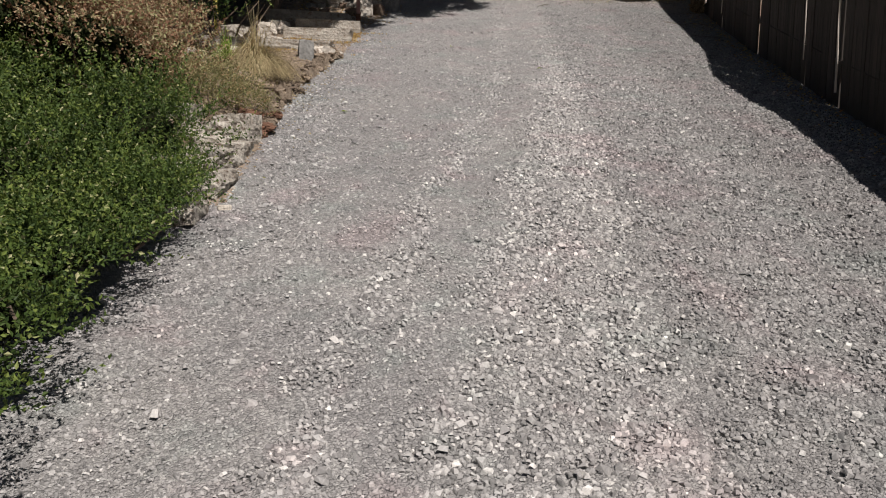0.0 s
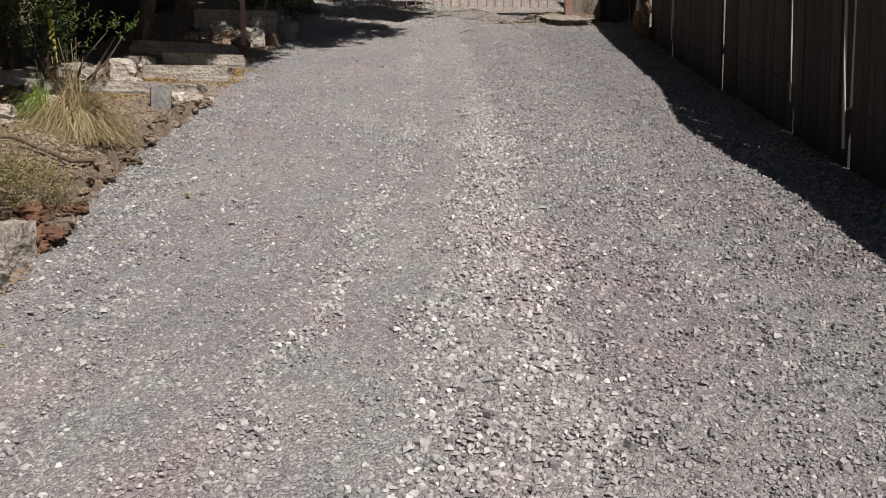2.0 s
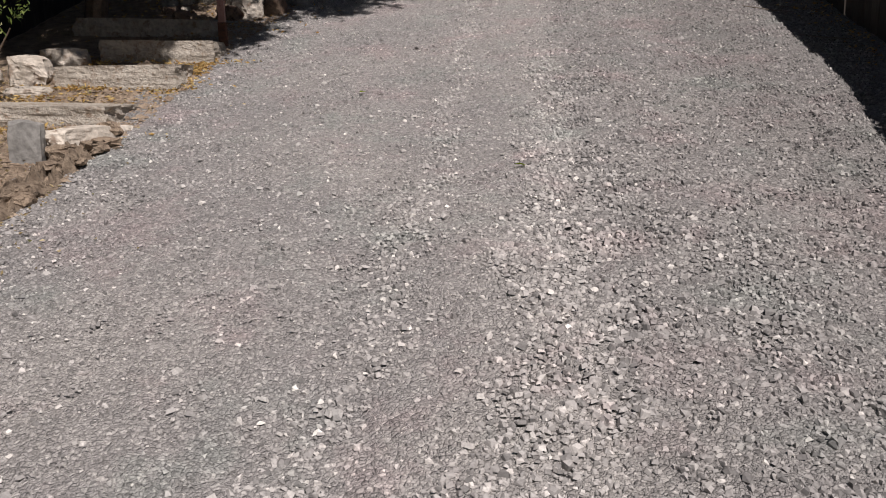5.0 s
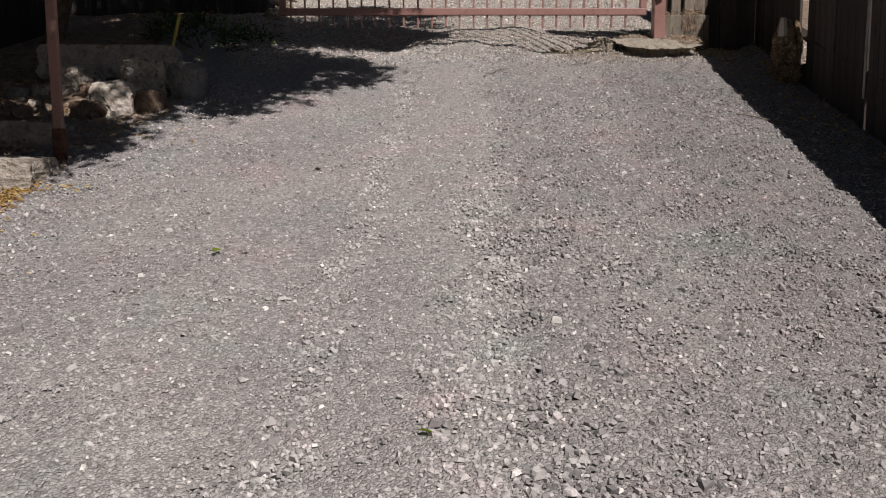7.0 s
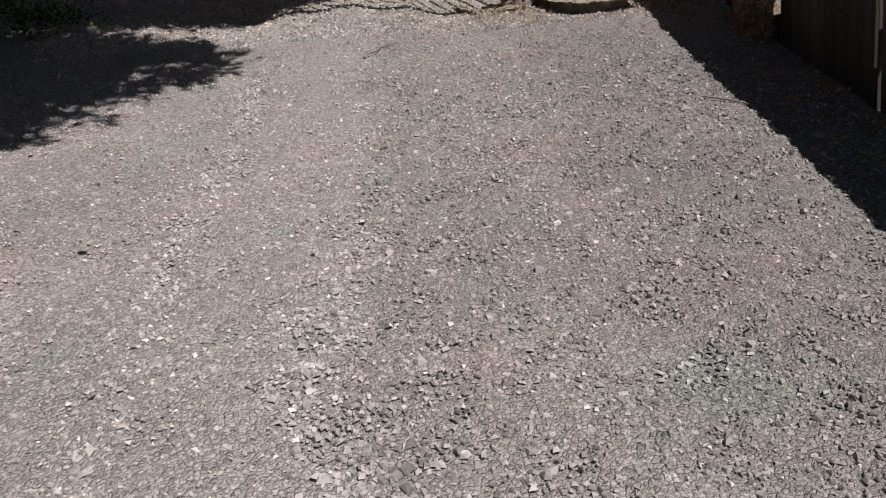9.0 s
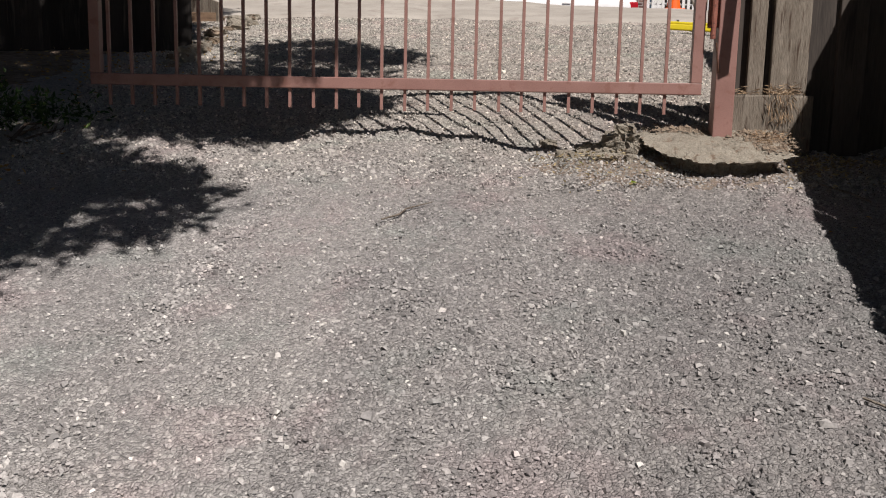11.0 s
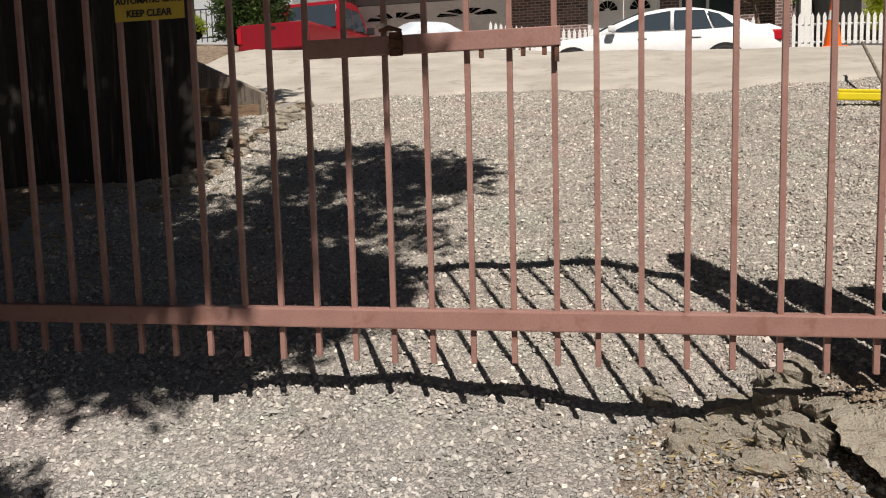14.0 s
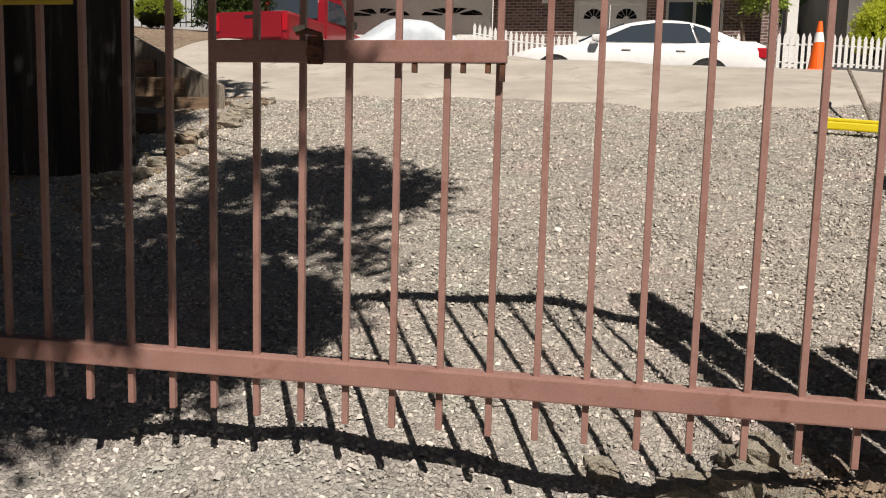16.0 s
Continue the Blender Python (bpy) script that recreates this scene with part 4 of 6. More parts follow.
slab("kerb_stone", (-0.93, 8.5, gz(-0.93, 8.5) - 0.05), (0.16, 0.5, 0.13), 72, M_ROCK, "pale rounded kerb stone at the step's end", -18, 0.7, 10, 0.1)
slab("white_block", (-0.76, 11.52, gz(-0.7, 11.5) - 0.03), (0.25, 0.24, 0.24), 73, M_ROCK, "pale square stone block beside the brown post", 8, 0.62, 12, 0.17)
slab("brown_block", (-0.57, 11.62, gz(-0.6, 11.6) - 0.03), (0.16, 0.2, 0.17), 74, M_ROCK2, "small brown broken stone block", -12, 0.6)
slab("stone_block", (-0.7, 11.9, gz(-0.7, 11.9) - 0.03), (0.27, 0.2, 0.3), 75, M_RIMROCK, "mottled squared stone block under the trees", 14, 0.65, 12, 0.17)
slab("stone_block", (-0.42, 12.05, gz(-0.4, 12.0) - 0.03), (0.24, 0.24, 0.26), 76, M_GREYROCK, "grey squared stone block under the trees", -10, 0.65, 12, 0.17)
slab("stone_block", (-1.15, 11.95, gz(-1.1, 11.9) - 0.03), (0.3, 0.22, 0.22), 77, M_RIMROCK, "pale stone block in the terrace wall", 5, 0.65, 12, 0.17)
slab("wall_stone", (-1.05, 12.35, gz(-1.0, 12.35) - 0.03), (0.95, 0.28, 0.24), 78, M_STEP, "long terrace stone in deep shade", 3, 1.0, 16, 0.06)
for k in range(16):
    x, y = rng.uniform(-1.5, -0.4), rng.uniform(11.3, 12.0)
    if x + 0.9 > 0.5 * (y - 11.2):
        continue
    w = rng.uniform(0.06, 0.15)
    slab("terrace_rubble", (x, y, gz(x, y) - 0.02), (w * 1.2, w, w * 0.8), 600 + k, (M_RIMROCK, M_ROCK2, M_GREYROCK)[k % 3], "rough small stone among the blocks under the trees", rng.uniform(-60, 60), 0.55, 6, 0.2)
for k, (x, y, sx, sy, sz) in enumerate(((-2.05, 9.55, 0.32, 0.28, 0.17), (-1.62, 9.38, 0.24, 0.16, 0.09), (-1.66, 10.0, 0.26, 0.24, 0.17), (-1.74, 9.68, 0.24, 0.3, 0.19), (-2.5, 9.3, 0.3, 0.3, 0.15), (-1.75, 7.9, 0.3, 0.25, 0.14), (-1.95, 7.3, 0.3, 0.3, 0.16))):
    slab("garden_rock", (x, y, gz(x, y) - 0.04), (sx, sy, sz), 140 + k, M_ROCK, "pale rounded garden rock beside the steps", rng.uniform(-30, 30), 0.5, 10, 0.12)


def root():
    bm = bmesh.new()
    pts = [(-2.0, 6.35), (-1.45, 6.36), (-1.2, 6.46), (-1.08, 6.66), (-1.0, 6.83), (-0.97, 6.9)]
    tube(bm, [(x, y, gz(x, y) + 0.045 + 0.012 * (k % 2)) for k, (x, y) in enumerate(pts)], [0.009, 0.011, 0.012, 0.011, 0.013, 0.008], 7)
    ob = part("exposed_root", bm, M_TWIG, None, shade=True)
    tagged(ob, "dark exposed root lying over the earth rim", "root")


root()


def stake():
    bm = bmesh.new()
    z = gz(-2.2, 9.38)
    tube(bm, [(-2.2, 9.38, z - 0.1), (-2.24, 9.4, z + 0.7), (-2.3, 9.42, z + 1.5)], [0.025, 0.023, 0.021], 8)
    ob = part("bamboo_stake", bm, M_STAKE, None)
    tagged(ob, "yellow bamboo stake stuck in the garden bed", "stake")
    bm = bmesh.new()
    z = gz(-0.8, 13.05)
    tube(bm, [(-0.8, 13.05, z), (-0.77, 13.08, z + 0.15), (-0.73, 13.1, z + 0.32)], 0.014, 8)
    ob = part("leaning_pole", bm, M_STAKE, None)
    tagged(ob, "short greenish pole leaning in the shade", "pole")


stake()
shrub("sapling", (-2.15, 9.2, gz(-2.15, 9.2)), [((0.0, 0.0, 0.35), (0.3, 0.25, 0.25)), ((0.42, -0.05, 0.42), (0.28, 0.15, 0.08)), ((-0.15, 0.1, 0.62), (0.3, 0.25, 0.14))], 110, 9, 0.16, 0.036, 0.013, M_TIPLEAF, "thin sapling with bright green leaves beside the stake", 14, 9, 0.3)
shrub("shade_shrub", (-3.0, 8.4, gz(-3.0, 8.4)), [((0, 0, 0.7), (0.8, 0.6, 0.7)), ((0.5, 0.4, 0.5), (0.5, 0.5, 0.5)), ((-0.8, 0, 1.0), (0.7, 0.7, 0.8))], 1500, 8, 0.22, 0.05, 0.018, M_TREELEAF, "dark green shrub in the trees' shade", 15, 14)
shrub("gate_shrub", (-0.7, 13.6, gz(-0.7, 13.6)), [((-0.1, 0, 0.1), (0.4, 0.3, 0.13)), ((0.4, 0.1, 0.05), (0.25, 0.2, 0.08))], 200, 7, 0.16, 0.045, 0.016, M_TREELEAF, "low dark undergrowth at the gate's end", 16, 14)


def litter(name, n, where, mat, size, label, lift=0.006):
    """Fallen leaves or bits that lie flat on the ground."""
    x, y = where(n)
    z = ground_z(x, y) + lift + rng.uniform(0, 0.012, len(x))
    d = rng.normal(size=(len(x), 3))
    d[:, 2] *= 0.25
    ob = leaves(name, mat, np.stack([x, y, z], -1), d, size, size * 0.45, fold=0.3)
    tagged(ob, label, "leaf litter", kind="stuff")


def spots(*rows):
    """Scatter round (x, y, rx, ry) with equal shares."""
    def where(n):
        k = rng.integers(0, len(rows), n)
        r = np.array(rows)[k]
        return r[:, 0] + rng.normal(0, 1, n) * r[:, 2], r[:, 1] + rng.normal(0, 1, n) * r[:, 3]
    return where


litter("fallen_leaves", 1900, spots((-1.3, 9.45, 0.28, 0.03), (-0.85, 9.6, 0.08, 0.15), (-1.5, 8.58, 0.35, 0.03), (-1.0, 10.1, 0.25, 0.03), (-0.78, 9.95, 0.05, 0.12), (-1.55, 9.2, 0.3, 0.08), (-1.6, 10.05, 0.15, 0.06)), M_FALLEN, 0.03, "dry yellow leaves drifted against the stone steps", 0.012)
litter("leaf_litter", 9000, spots((-1.5, 7.6, 0.35, 0.4), (-1.5, 6.7, 0.3, 0.3), (-2.0, 9.0, 0.5, 0.6), (-1.6, 5.4, 0.3, 0.4), (-2.2, 8.0, 0.5, 0.5)), M_STRAW, 0.022, "pale dry bits of grass and leaf on the garden soil")
litter("leaf_litter", 1300, spots((-1.0, 12.9, 0.5, 0.5), (-0.9, 15.0, 0.5, 0.6), (-1.3, 11.5, 0.5, 0.5), (-1.0, 16.5, 0.4, 0.6)), M_FALLEN, 0.035, "brown leaf litter under the trees")
litter("leaf_litter", 900, lambda n: ((lambda y: (fence_x(y) - np.abs(rng.normal(0, 0.16, n)) - 0.03, y))(rng.uniform(2, 13, n))), M_FALLEN, 0.03, "dry leaves along the foot of the board fence")
litter("leaf_litter", 450, spots((3.85, 13.35, 0.12, 0.12), (4.0, 13.45, 0.15, 0.05), (2.7, 13.35, 0.15, 0.2)), M_STRAW, 0.025, "dry grass bits round the gate post's slab", 0.02)


for x, y in ((-0.54, 6.16), (2.87, 13.05), (1.15, 8.05), (0.35, 9.3)):
    bm = bmesh.new()
    vs = [bm.verts.new(p) for p in ((-0.03, 0, 0.004), (0, 0.014, 0.012), (0.034, 0, 0.006), (0, -0.014, 0.01))]
    bm.faces.new(vs)
    bmesh.ops.solidify(bm, geom=bm.faces[:], thickness=0.001)
    ob = part("fallen_leaf", bm, M_YLEAF, None)
    ob.matrix_world = pose(x, y, gz(x, y) + 0.012, 14, 0, rng.uniform(0, 180))
    tagged(ob, "single yellow-green leaf lying on the gravel", "leaf", "single leaves on the gravel")
for k, (x, y, w) in enumerate(((-0.94, 4.07, 0.05), (-1.05, 5.0, 0.04), (-0.98, 4.4, 0.035))):
    slab("pale_chip", (x, y, gz(x, y) - 0.004), (w * 1.3, w, w * 0.5), 500 + k, M_SPLINTER, "flat pale stone chip at the gravel's edge", 20 + 50 * k, 0.85, 3, 0.1)


def crumbs(n, where, label, height=None, size=0.011):
    """Small lumps of earth."""
    x, y = where(n)
    s = rng.lognormal(math.log(size), 0.5, len(x))
    o = np.array([[1, 0, 0], [-0.5, 0.87, 0], [-0.5, -0.87, 0], [0, 0, 0.65]])
    p = o[None] * (1 + rng.uniform(-0.3, 0.3, (len(x), 4, 1))) * s[:, None, None]
    p += np.stack([x, y, (height or ground_z)(x, y)], -1)[:, None]
    f = (np.arange(len(x))[:, None, None] * 4 + np.array([[0, 1, 3], [1, 2, 3], [2, 0, 3]])[None]).reshape(-1, 3)
    tagged(new("soil_crumbs", mesh_from("soil_crumbs", p.reshape(-1, 3), f, M_CLOD)), label, "soil", kind="stuff")


def on_bank(n):
    y = rng.uniform(4.1, 12.5, n)
    return edge_x(y) - np.abs(rng.normal(0, 0.45, n)) + 0.03, y


crumbs(13000, on_bank, "loose brown crumbs of earth on the garden bank")

crumbs(2200, spots((3.56, 13.5, 0.07, 0.07), (3.25, 13.6, 0.13, 0.035), (3.6, 13.36, 0.05, 0.06)), "brown soil washed onto the slab", lambda x, y: slab_z(x, y) + 0.002, 0.0055)


def dry_grass():
    """Straw caught on the sleeper and hanging down its front."""
    n = 190
    x, y, z = np.where(rng.random(n) < 0.45, rng.uniform(3.45, 3.76, n), rng.normal(3.7, 0.05, n)), rng.uniform(13.575, 13.63, n), 3.935 + np.abs(rng.normal(0, 0.016, n))
    d = rng.normal(size=(n, 3)) * (1, 0.4, 0.25)
    m = 110
    x = np.append(x, 3.69 + rng.normal(0, 0.045, m))
    z = np.append(z, rng.uniform(3.8, 3.95, m))
    y = np.append(y, rng.uniform(13.545, 13.57, m))
    d = np.concatenate([d, rng.normal(size=(m, 3)) * 0.3 + (0.1, -0.1, -1)])
    k = 220
    gx, gy = 3.6 + rng.normal(0, 0.06, k), 13.46 + rng.normal(0, 0.06, k)
    p = np.concatenate([np.stack([x, y, z], -1), np.stack([gx, gy, slab_z(gx, gy) + 0.006], -1)])
    d = np.concatenate([d, rng.normal(size=(k, 3)) * (1, 1, 0.2)])
    ob = leaves("dry_grass", M_FIBRE, p, d, 0.05, 0.005, fold=0.3)
    tagged(ob, "brown dry grass caught on the timber sleeper", "dry grass", kind="stuff")


dry_grass()

for k, (x, y, w, d, hh, tn) in enumerate(((2.78, 13.42, 0.13, 0.1, 0.05, -20), (2.9, 13.56, 0.1, 0.2, 0.08, 30), (2.72, 13.62, 0.12, 0.08, 0.05, 15), (2.88, 13.74, 0.12, 0.14, 0.09, 50), (2.74, 13.78, 0.16, 0.1, 0.07, 5))):
    slab("broken_slab", (x, y, gz(x, y) - 0.02), (w, d, hh), 230 + k, M_LUMP, "broken chunk of rough concrete under the gate", tn, 0.75, 6, 0.2)

# washed-out stones under the gate
for k in range(34):
    x, y = 2.76 + rng.normal(0, 0.13), 13.70 + rng.normal(0, 0.13)
    w = rng.uniform(0.05, 0.13)
    slab("washed_stone", (x, y, gz(x, y) - 0.35 * w), (w, w * rng.uniform(0.7, 1.2), w * rng.uniform(0.5, 0.9)), 170 + k, M_LUMP, "rough stone washed bare under the gate", rng.uniform(0, 90), 0.7, 6, 0.24)


def fence_stump():
    at = Vector((4.06, 12.44, gz(4.05, 12.45) - 0.03))
    g = thing("root_stump", tuple(at), "shaggy torn brown root stump against the board fence", "stump")
    bm = bmesh.new()
    rough_rock(bm, (0.13, 0.26, 0.44), 91, 12, 0.4, 0.3)
    part("core", bm, M_STUMP, g)
    n = 3000
    q = rng.normal(size=(n, 3))
    q /= np.linalg.norm(q, axis=1, keepdims=True)
    q[:, 2] = np.abs(q[:, 2])
    ob = leaves("fibre", M_FIBRE, q * (0.08, 0.15, 0.42) * (0.82 + 0.22 * np.sin(9 * q[:, 1:2] + 4) * np.sin(11 * q[:, 2:])) * rng.uniform(0.85, 1.1, (n, 1)) + (0, 0, 0.02), q * 0.5 + rng.normal(0, 0.7, (n, 3)) + (0, 0, -0.4), 0.036, 0.014, g)
    tagged(ob, kind="stuff")
    bm = bmesh.new()
    box(bm, (-0.06, -0.05, 0.36), (-0.02, 0.03, 0.5), 0.006, pose(0, 0, 0, 6, -5, 12), 0.55)
    part("splinter", bm, M_SPLINTER, g, "pale splintered wood on top")
    for k, (x, y, a, ln) in enumerate(((3.28, 11.42, -40, 0.4), (3.75, 12.2, 15, 0.5), (3.85, 11.2, 140, 0.45), (3.7, 10.3, 150, 0.4), (1.74, 12.57, 44, 0.27), (3.9, 12.9, 120, 0.4))):
        bm = bmesh.new()
        c, sn = math.cos(radians(a)), math.sin(radians(a))
        pts = [(x + c * ln * u + 0.03 * math.sin(9 * u), y + sn * ln * u, gz(x + c * ln * u, y + sn * ln * u) + 0.015) for u in (0, 0.3, 0.6, 1)]
        tube(bm, pts, [0.004, 0.005, 0.004, 0.002], 5)
        ob = part("twig", bm, M_OLDWOOD, None)
        tagged(ob, "dry fallen twig on the gravel", "twig", "fallen twigs")


fence_stump()


def brown_post():
    g = thing("brown_post", (-0.757, 10.6, gz(-0.7, 10.6)), "square rust-brown steel post at the drive's edge", "post")
    bm = bmesh.new()
    box(bm, (-0.023, -0.023, -0.1), (0.023, 0.023, 2.3), 0.003)
    part("post", bm, M_PAINT, g)
    bm = bmesh.new()
    box(bm, (-0.029, -0.029, -0.05), (0.029, 0.029, 0.17), 0.004)
    part("sleeve", bm, M_RUST, g, "rusty foot sleeve")


brown_post()


def dark_boards(name, x0, y0, x1, y1, z0, h, label, rise=0.0, mat=M_FENCE):
    """A wall of upright boards between two points of the plan."""
    g = thing(name, (x0, y0, z0), label, "board wall", turn=math.degrees(math.atan2(y1 - y0, x1 - x0)))
    n = int(math.hypot(x1 - x0, y1 - y0) / 0.17)
    for k in range(n):
        bm = bmesh.new()
        up = rise * k / n
        box(bm, (k * 0.17, -0.012, up + 0.03 * rng.random()), (k * 0.17 + 0.1697, 0.012, up + h + rng.normal(0, 0.01)), 0.002)
        part("board", bm, mat, g)


dark_boards("shed_wall", -4.4, 9.2, -2.5, 9.9, 2.3, 2.6, "dark brown board wall of a garden shed in shade")
# garden and side fence: tree shade is put into the board colour
dark_boards("garden_fence", -2.5, 9.9, -2.2, 14.6, 2.6, 3.2, "board fence coloured near black for the trees' shade", 0.0, M_SHADEWOOD)
dark_boards("board_screen", 4.27, 13.74, 4.5, 15.9, 3.68, 1.7, "dark board fence continuing behind the gate post", 0.5)
dark_boards("side_fence", -2.88, 15.6, -0.34, 16.34, 4.1, 2.4, "board fence behind the gate, coloured near black for deep shade", 0.0, M_SHADEWOOD)


# ---- trees whose shade lies on the drive ----
def tree(name, at, top, crown, n, seed, label, r0=0.16, limbs=7, leaf=M_TREELEAF):
    g = thing(name, at, label, "tree")
    r = np.random.default_rng(seed)
    bm = bmesh.new()
    top = np.array(top, float)
    pts = [np.zeros(3) + [0, 0, -0.2], top * 0.35 + [0.1, 0.05, 0], top * 0.7 + [-0.08, 0.1, 0.1], top]
    tube(bm, pts, [r0 * 1.25, r0 * 0.9, r0 * 0.65, r0 * 0.3], 9)
    for k in range(limbs):
        c, rad = crown[k % len(crown)]
        s = np.array(pts[2]) * r.uniform(0.75, 1.1)
        e = np.array(c) + r.normal(0, 0.3, 3) * np.array(rad)
        tube(bm, [s, (s + e) / 2 + r.normal(0, 0.15, 3), e], [r0 * 0.4, r0 * 0.22, r0 * 0.08], 6)
    part("trunk", bm, M_TWIG, g)
    P, D, _ = sprigs(crown, n, 7, 0.3, seed, 0.1)
    leaves("crown", leaf, P, D, 0.115, 0.062, g)


S5 = -SUN / SUN.z  # shift of a shadow per metre of drop is (S5.x, S5.y)


def above(x, y, h):
    """The place at height h above the ground whose shadow falls on (x, y)."""
    z = gz(x, y)
    return Vector((x - S5.x * h, y - S5.y * h, z + h))


def shade_tree(foot, top, rows, n, seed, label):
    tp = Vector((*foot, gz(*foot)))
    lumps = [(tuple(above(x, y, h) - tp), (rx, ry, rz)) for x, y, h, rx, ry, rz in rows]
    tree("shade_tree", tuple(tp), top, lumps, n, seed, label, 0.075, len(lumps) + 3)


shade_tree((-1.96, 11.26), (0.8, -1.2, 3.6), ((-0.95, 10.85, 3.6, 0.4, 0.45, 0.3), (-1.36, 10.22, 3.4, 0.28, 0.2, 0.26), (-1.36, 10.2, 2.9, 0.26, 0.17, 0.22), (-1.5, 10.25, 3.1, 0.35, 0.2, 0.25), (-1.6, 10.35, 3.5, 0.4, 0.25, 0.3), (-1.2, 10.6, 3.5, 0.45, 0.3, 0.3), (-0.32, 11.72, 3.8, 0.38, 0.3, 0.3), (-0.75, 12.05, 3.9, 0.3, 0.13, 0.2), (-1.5, 14.4, 4.2, 0.8, 0.6, 0.4), (-1.8, 12.9, 4.2, 0.7, 0.6, 0.4), (-0.15, 12.15, 4.0, 0.5, 0.38, 0.3), (0.25, 12.65, 4.0, 0.62, 0.45, 0.35), (-0.5, 12.8, 4.2, 0.9, 0.7, 0.45), (-1.75, 12.1, 4.0, 0.7, 0.6, 0.4), (-1.9, 10.9, 3.8, 0.7, 0.7, 0.5), (-2.6, 12.2, 4.2, 0.9, 1.2, 0.5), (0.35, 14.0, 4.2, 0.55, 0.4, 0.35), (-0.5, 13.9, 4.2, 0.8, 0.7, 0.4), (-1.6, 13.4, 4.4, 0.9, 0.9, 0.5)), 9800, 41, "dark-barked tree leaning over the drive")
def on_gate(x, z, h, rx, ry, rz):
    """A clump at height h above a point of the gate, on which its shadow falls."""
    k = 0.3
    for _ in range(12):
        k = max(z - gz(x + S5.x * k, GATE_Y + S5.y * k), 0.0)
    return x + S5.x * k, GATE_Y + S5.y * k, h + k, rx, ry, rz


shade_tree((-2.05, 13.7), (1.2, -0.8, 4.2), [on_gate(x, z, 3.3, r, r * 0.8, r * 0.7) for x, z, r in ((0.25, 4.85, 0.38), (0.75, 4.3, 0.32), (0.75, 4.8, 0.36), (0.8, 5.3, 0.36), (1.18, 4.75, 0.26), (1.2, 5.2, 0.3), (1.55, 4.95, 0.2), (1.6, 5.3, 0.24), (0.2, 5.4, 0.4))], 5200, 45, "dark-barked tree shading the gate's end")
shade_tree((-2.4, 17.0), (2.0, -1.6, 4.4), ((0.88, 15.75, 4.8, 0.58, 0.55, 0.35), (0.65, 16.4, 4.8, 0.52, 0.45, 0.35), (1.15, 16.1, 4.8, 0.35, 0.35, 0.3), (0.5, 15.1, 4.6, 0.42, 0.45, 0.35), (-1.2, 15.6, 4.6, 0.55, 0.7, 0.4), (-1.4, 16.6, 4.6, 0.8, 0.9, 0.45), (-1.8, 15.0, 4.6, 0.9, 0.8, 0.45), (-1.7, 17.8, 4.6, 0.7, 0.7, 0.4), (-2.6, 16.2, 4.6, 0.8, 1.0, 0.5), (-1.9, 18.9, 4.6, 0.6, 0.5, 0.35), (0.9, 14.25, 4.6, 0.48, 0.36, 0.3), (0.75, 14.0, 4.6, 0.5, 0.3, 0.3), (0.35, 14.55, 4.6, 0.5, 0.3, 0.3), (0.95, 15.05, 4.6, 0.42, 0.32, 0.25), (-0.4, 14.6, 4.6, 0.7, 0.5, 0.4), (-1.2, 14.4, 4.6, 0.7, 0.6, 0.4), (-2.5, 19.6, 4.6, 0.7, 0.7, 0.35), (-1.3, 17.6, 4.6, 0.4, 0.4, 0.3), (-3.2, 17.6, 4.8, 0.9, 1.0, 0.5), (-1.15, 16.6, 4.6, 0.4, 0.5, 0.35), (-1.25, 17.2, 4.4, 0.4, 0.45, 0.35), (-2.2, 17.2, 4.4, 0.7, 0.6, 0.4), (-1.5, 17.1, 4.5, 0.6, 0.6, 0.4), (-0.85, 15.45, 4.6, 0.33, 0.35, 0.3), (-0.8, 16.1, 4.6, 0.28, 0.3, 0.3), (-1.6, 19.4, 4.6, 0.45, 0.4, 0.3), (-0.4, 14.95, 4.6, 0.36, 0.3, 0.3), (-0.6, 15.35, 4.6, 0.42, 0.35, 0.3), (-0.35, 15.5, 4.6, 0.3, 0.25, 0.25), (-0.6, 15.95, 4.6, 0.3, 0.25, 0.25)), 8200, 43, "dark-barked tree beyond the gate")
shade_tree((-4.2, 9.0), (0.6, -0.8, 3.6), ((-3.2, 10.0, 3.6, 0.8, 0.7, 0.5), (-3.4, 8.8, 3.6, 0.9, 0.9, 0.5), (-3.6, 10.2, 3.8, 0.9, 0.9, 0.5), (-4.4, 9.6, 4.0, 1.0, 1.0, 0.5), (-3.1, 8.5, 3.4, 0.4, 0.6, 0.4), (-2.25, 8.75, 3.4, 0.42, 0.4, 0.35), (-2.5, 8.1, 3.4, 0.5, 0.5, 0.35), (-4.4, 11.2, 4.0, 1.1, 1.1, 0.6)), 3600, 44, "dark-barked tree in the garden")


# ---- beyond the gate: timber steps, broom, cone ----
M_YELLOW = plain("yellow_bristles", (0.75, 0.6, 0.01), 0.6)
M_SIGN = plain("yellow_sign_paint", (0.5, 0.36, 0.04), 0.5)
M_BLACK = plain("black_paint", (0.012, 0.012, 0.012), 0.5)
M_ORANGE = plain("orange_plastic", (0.85, 0.13, 0.01), 0.45)
M_WHITEBAND = plain("white_band", (0.8, 0.8, 0.8), 0.35)
M_CARWHITE = plain("white_car_paint", (0.8, 0.8, 0.8), 0.25, 0, 0.5, 0.6)
M_CARRED = plain("red_car_paint", (0.25, 0.008, 0.016), 0.3, 0, 0.5, 0.6)
M_GLASS = plain("dark_car_glass", (0.035, 0.048, 0.062), 0.05, 0, 0.75)
M_TYRE = plain("tyre_rubber", (0.02, 0.02, 0.02), 0.85)
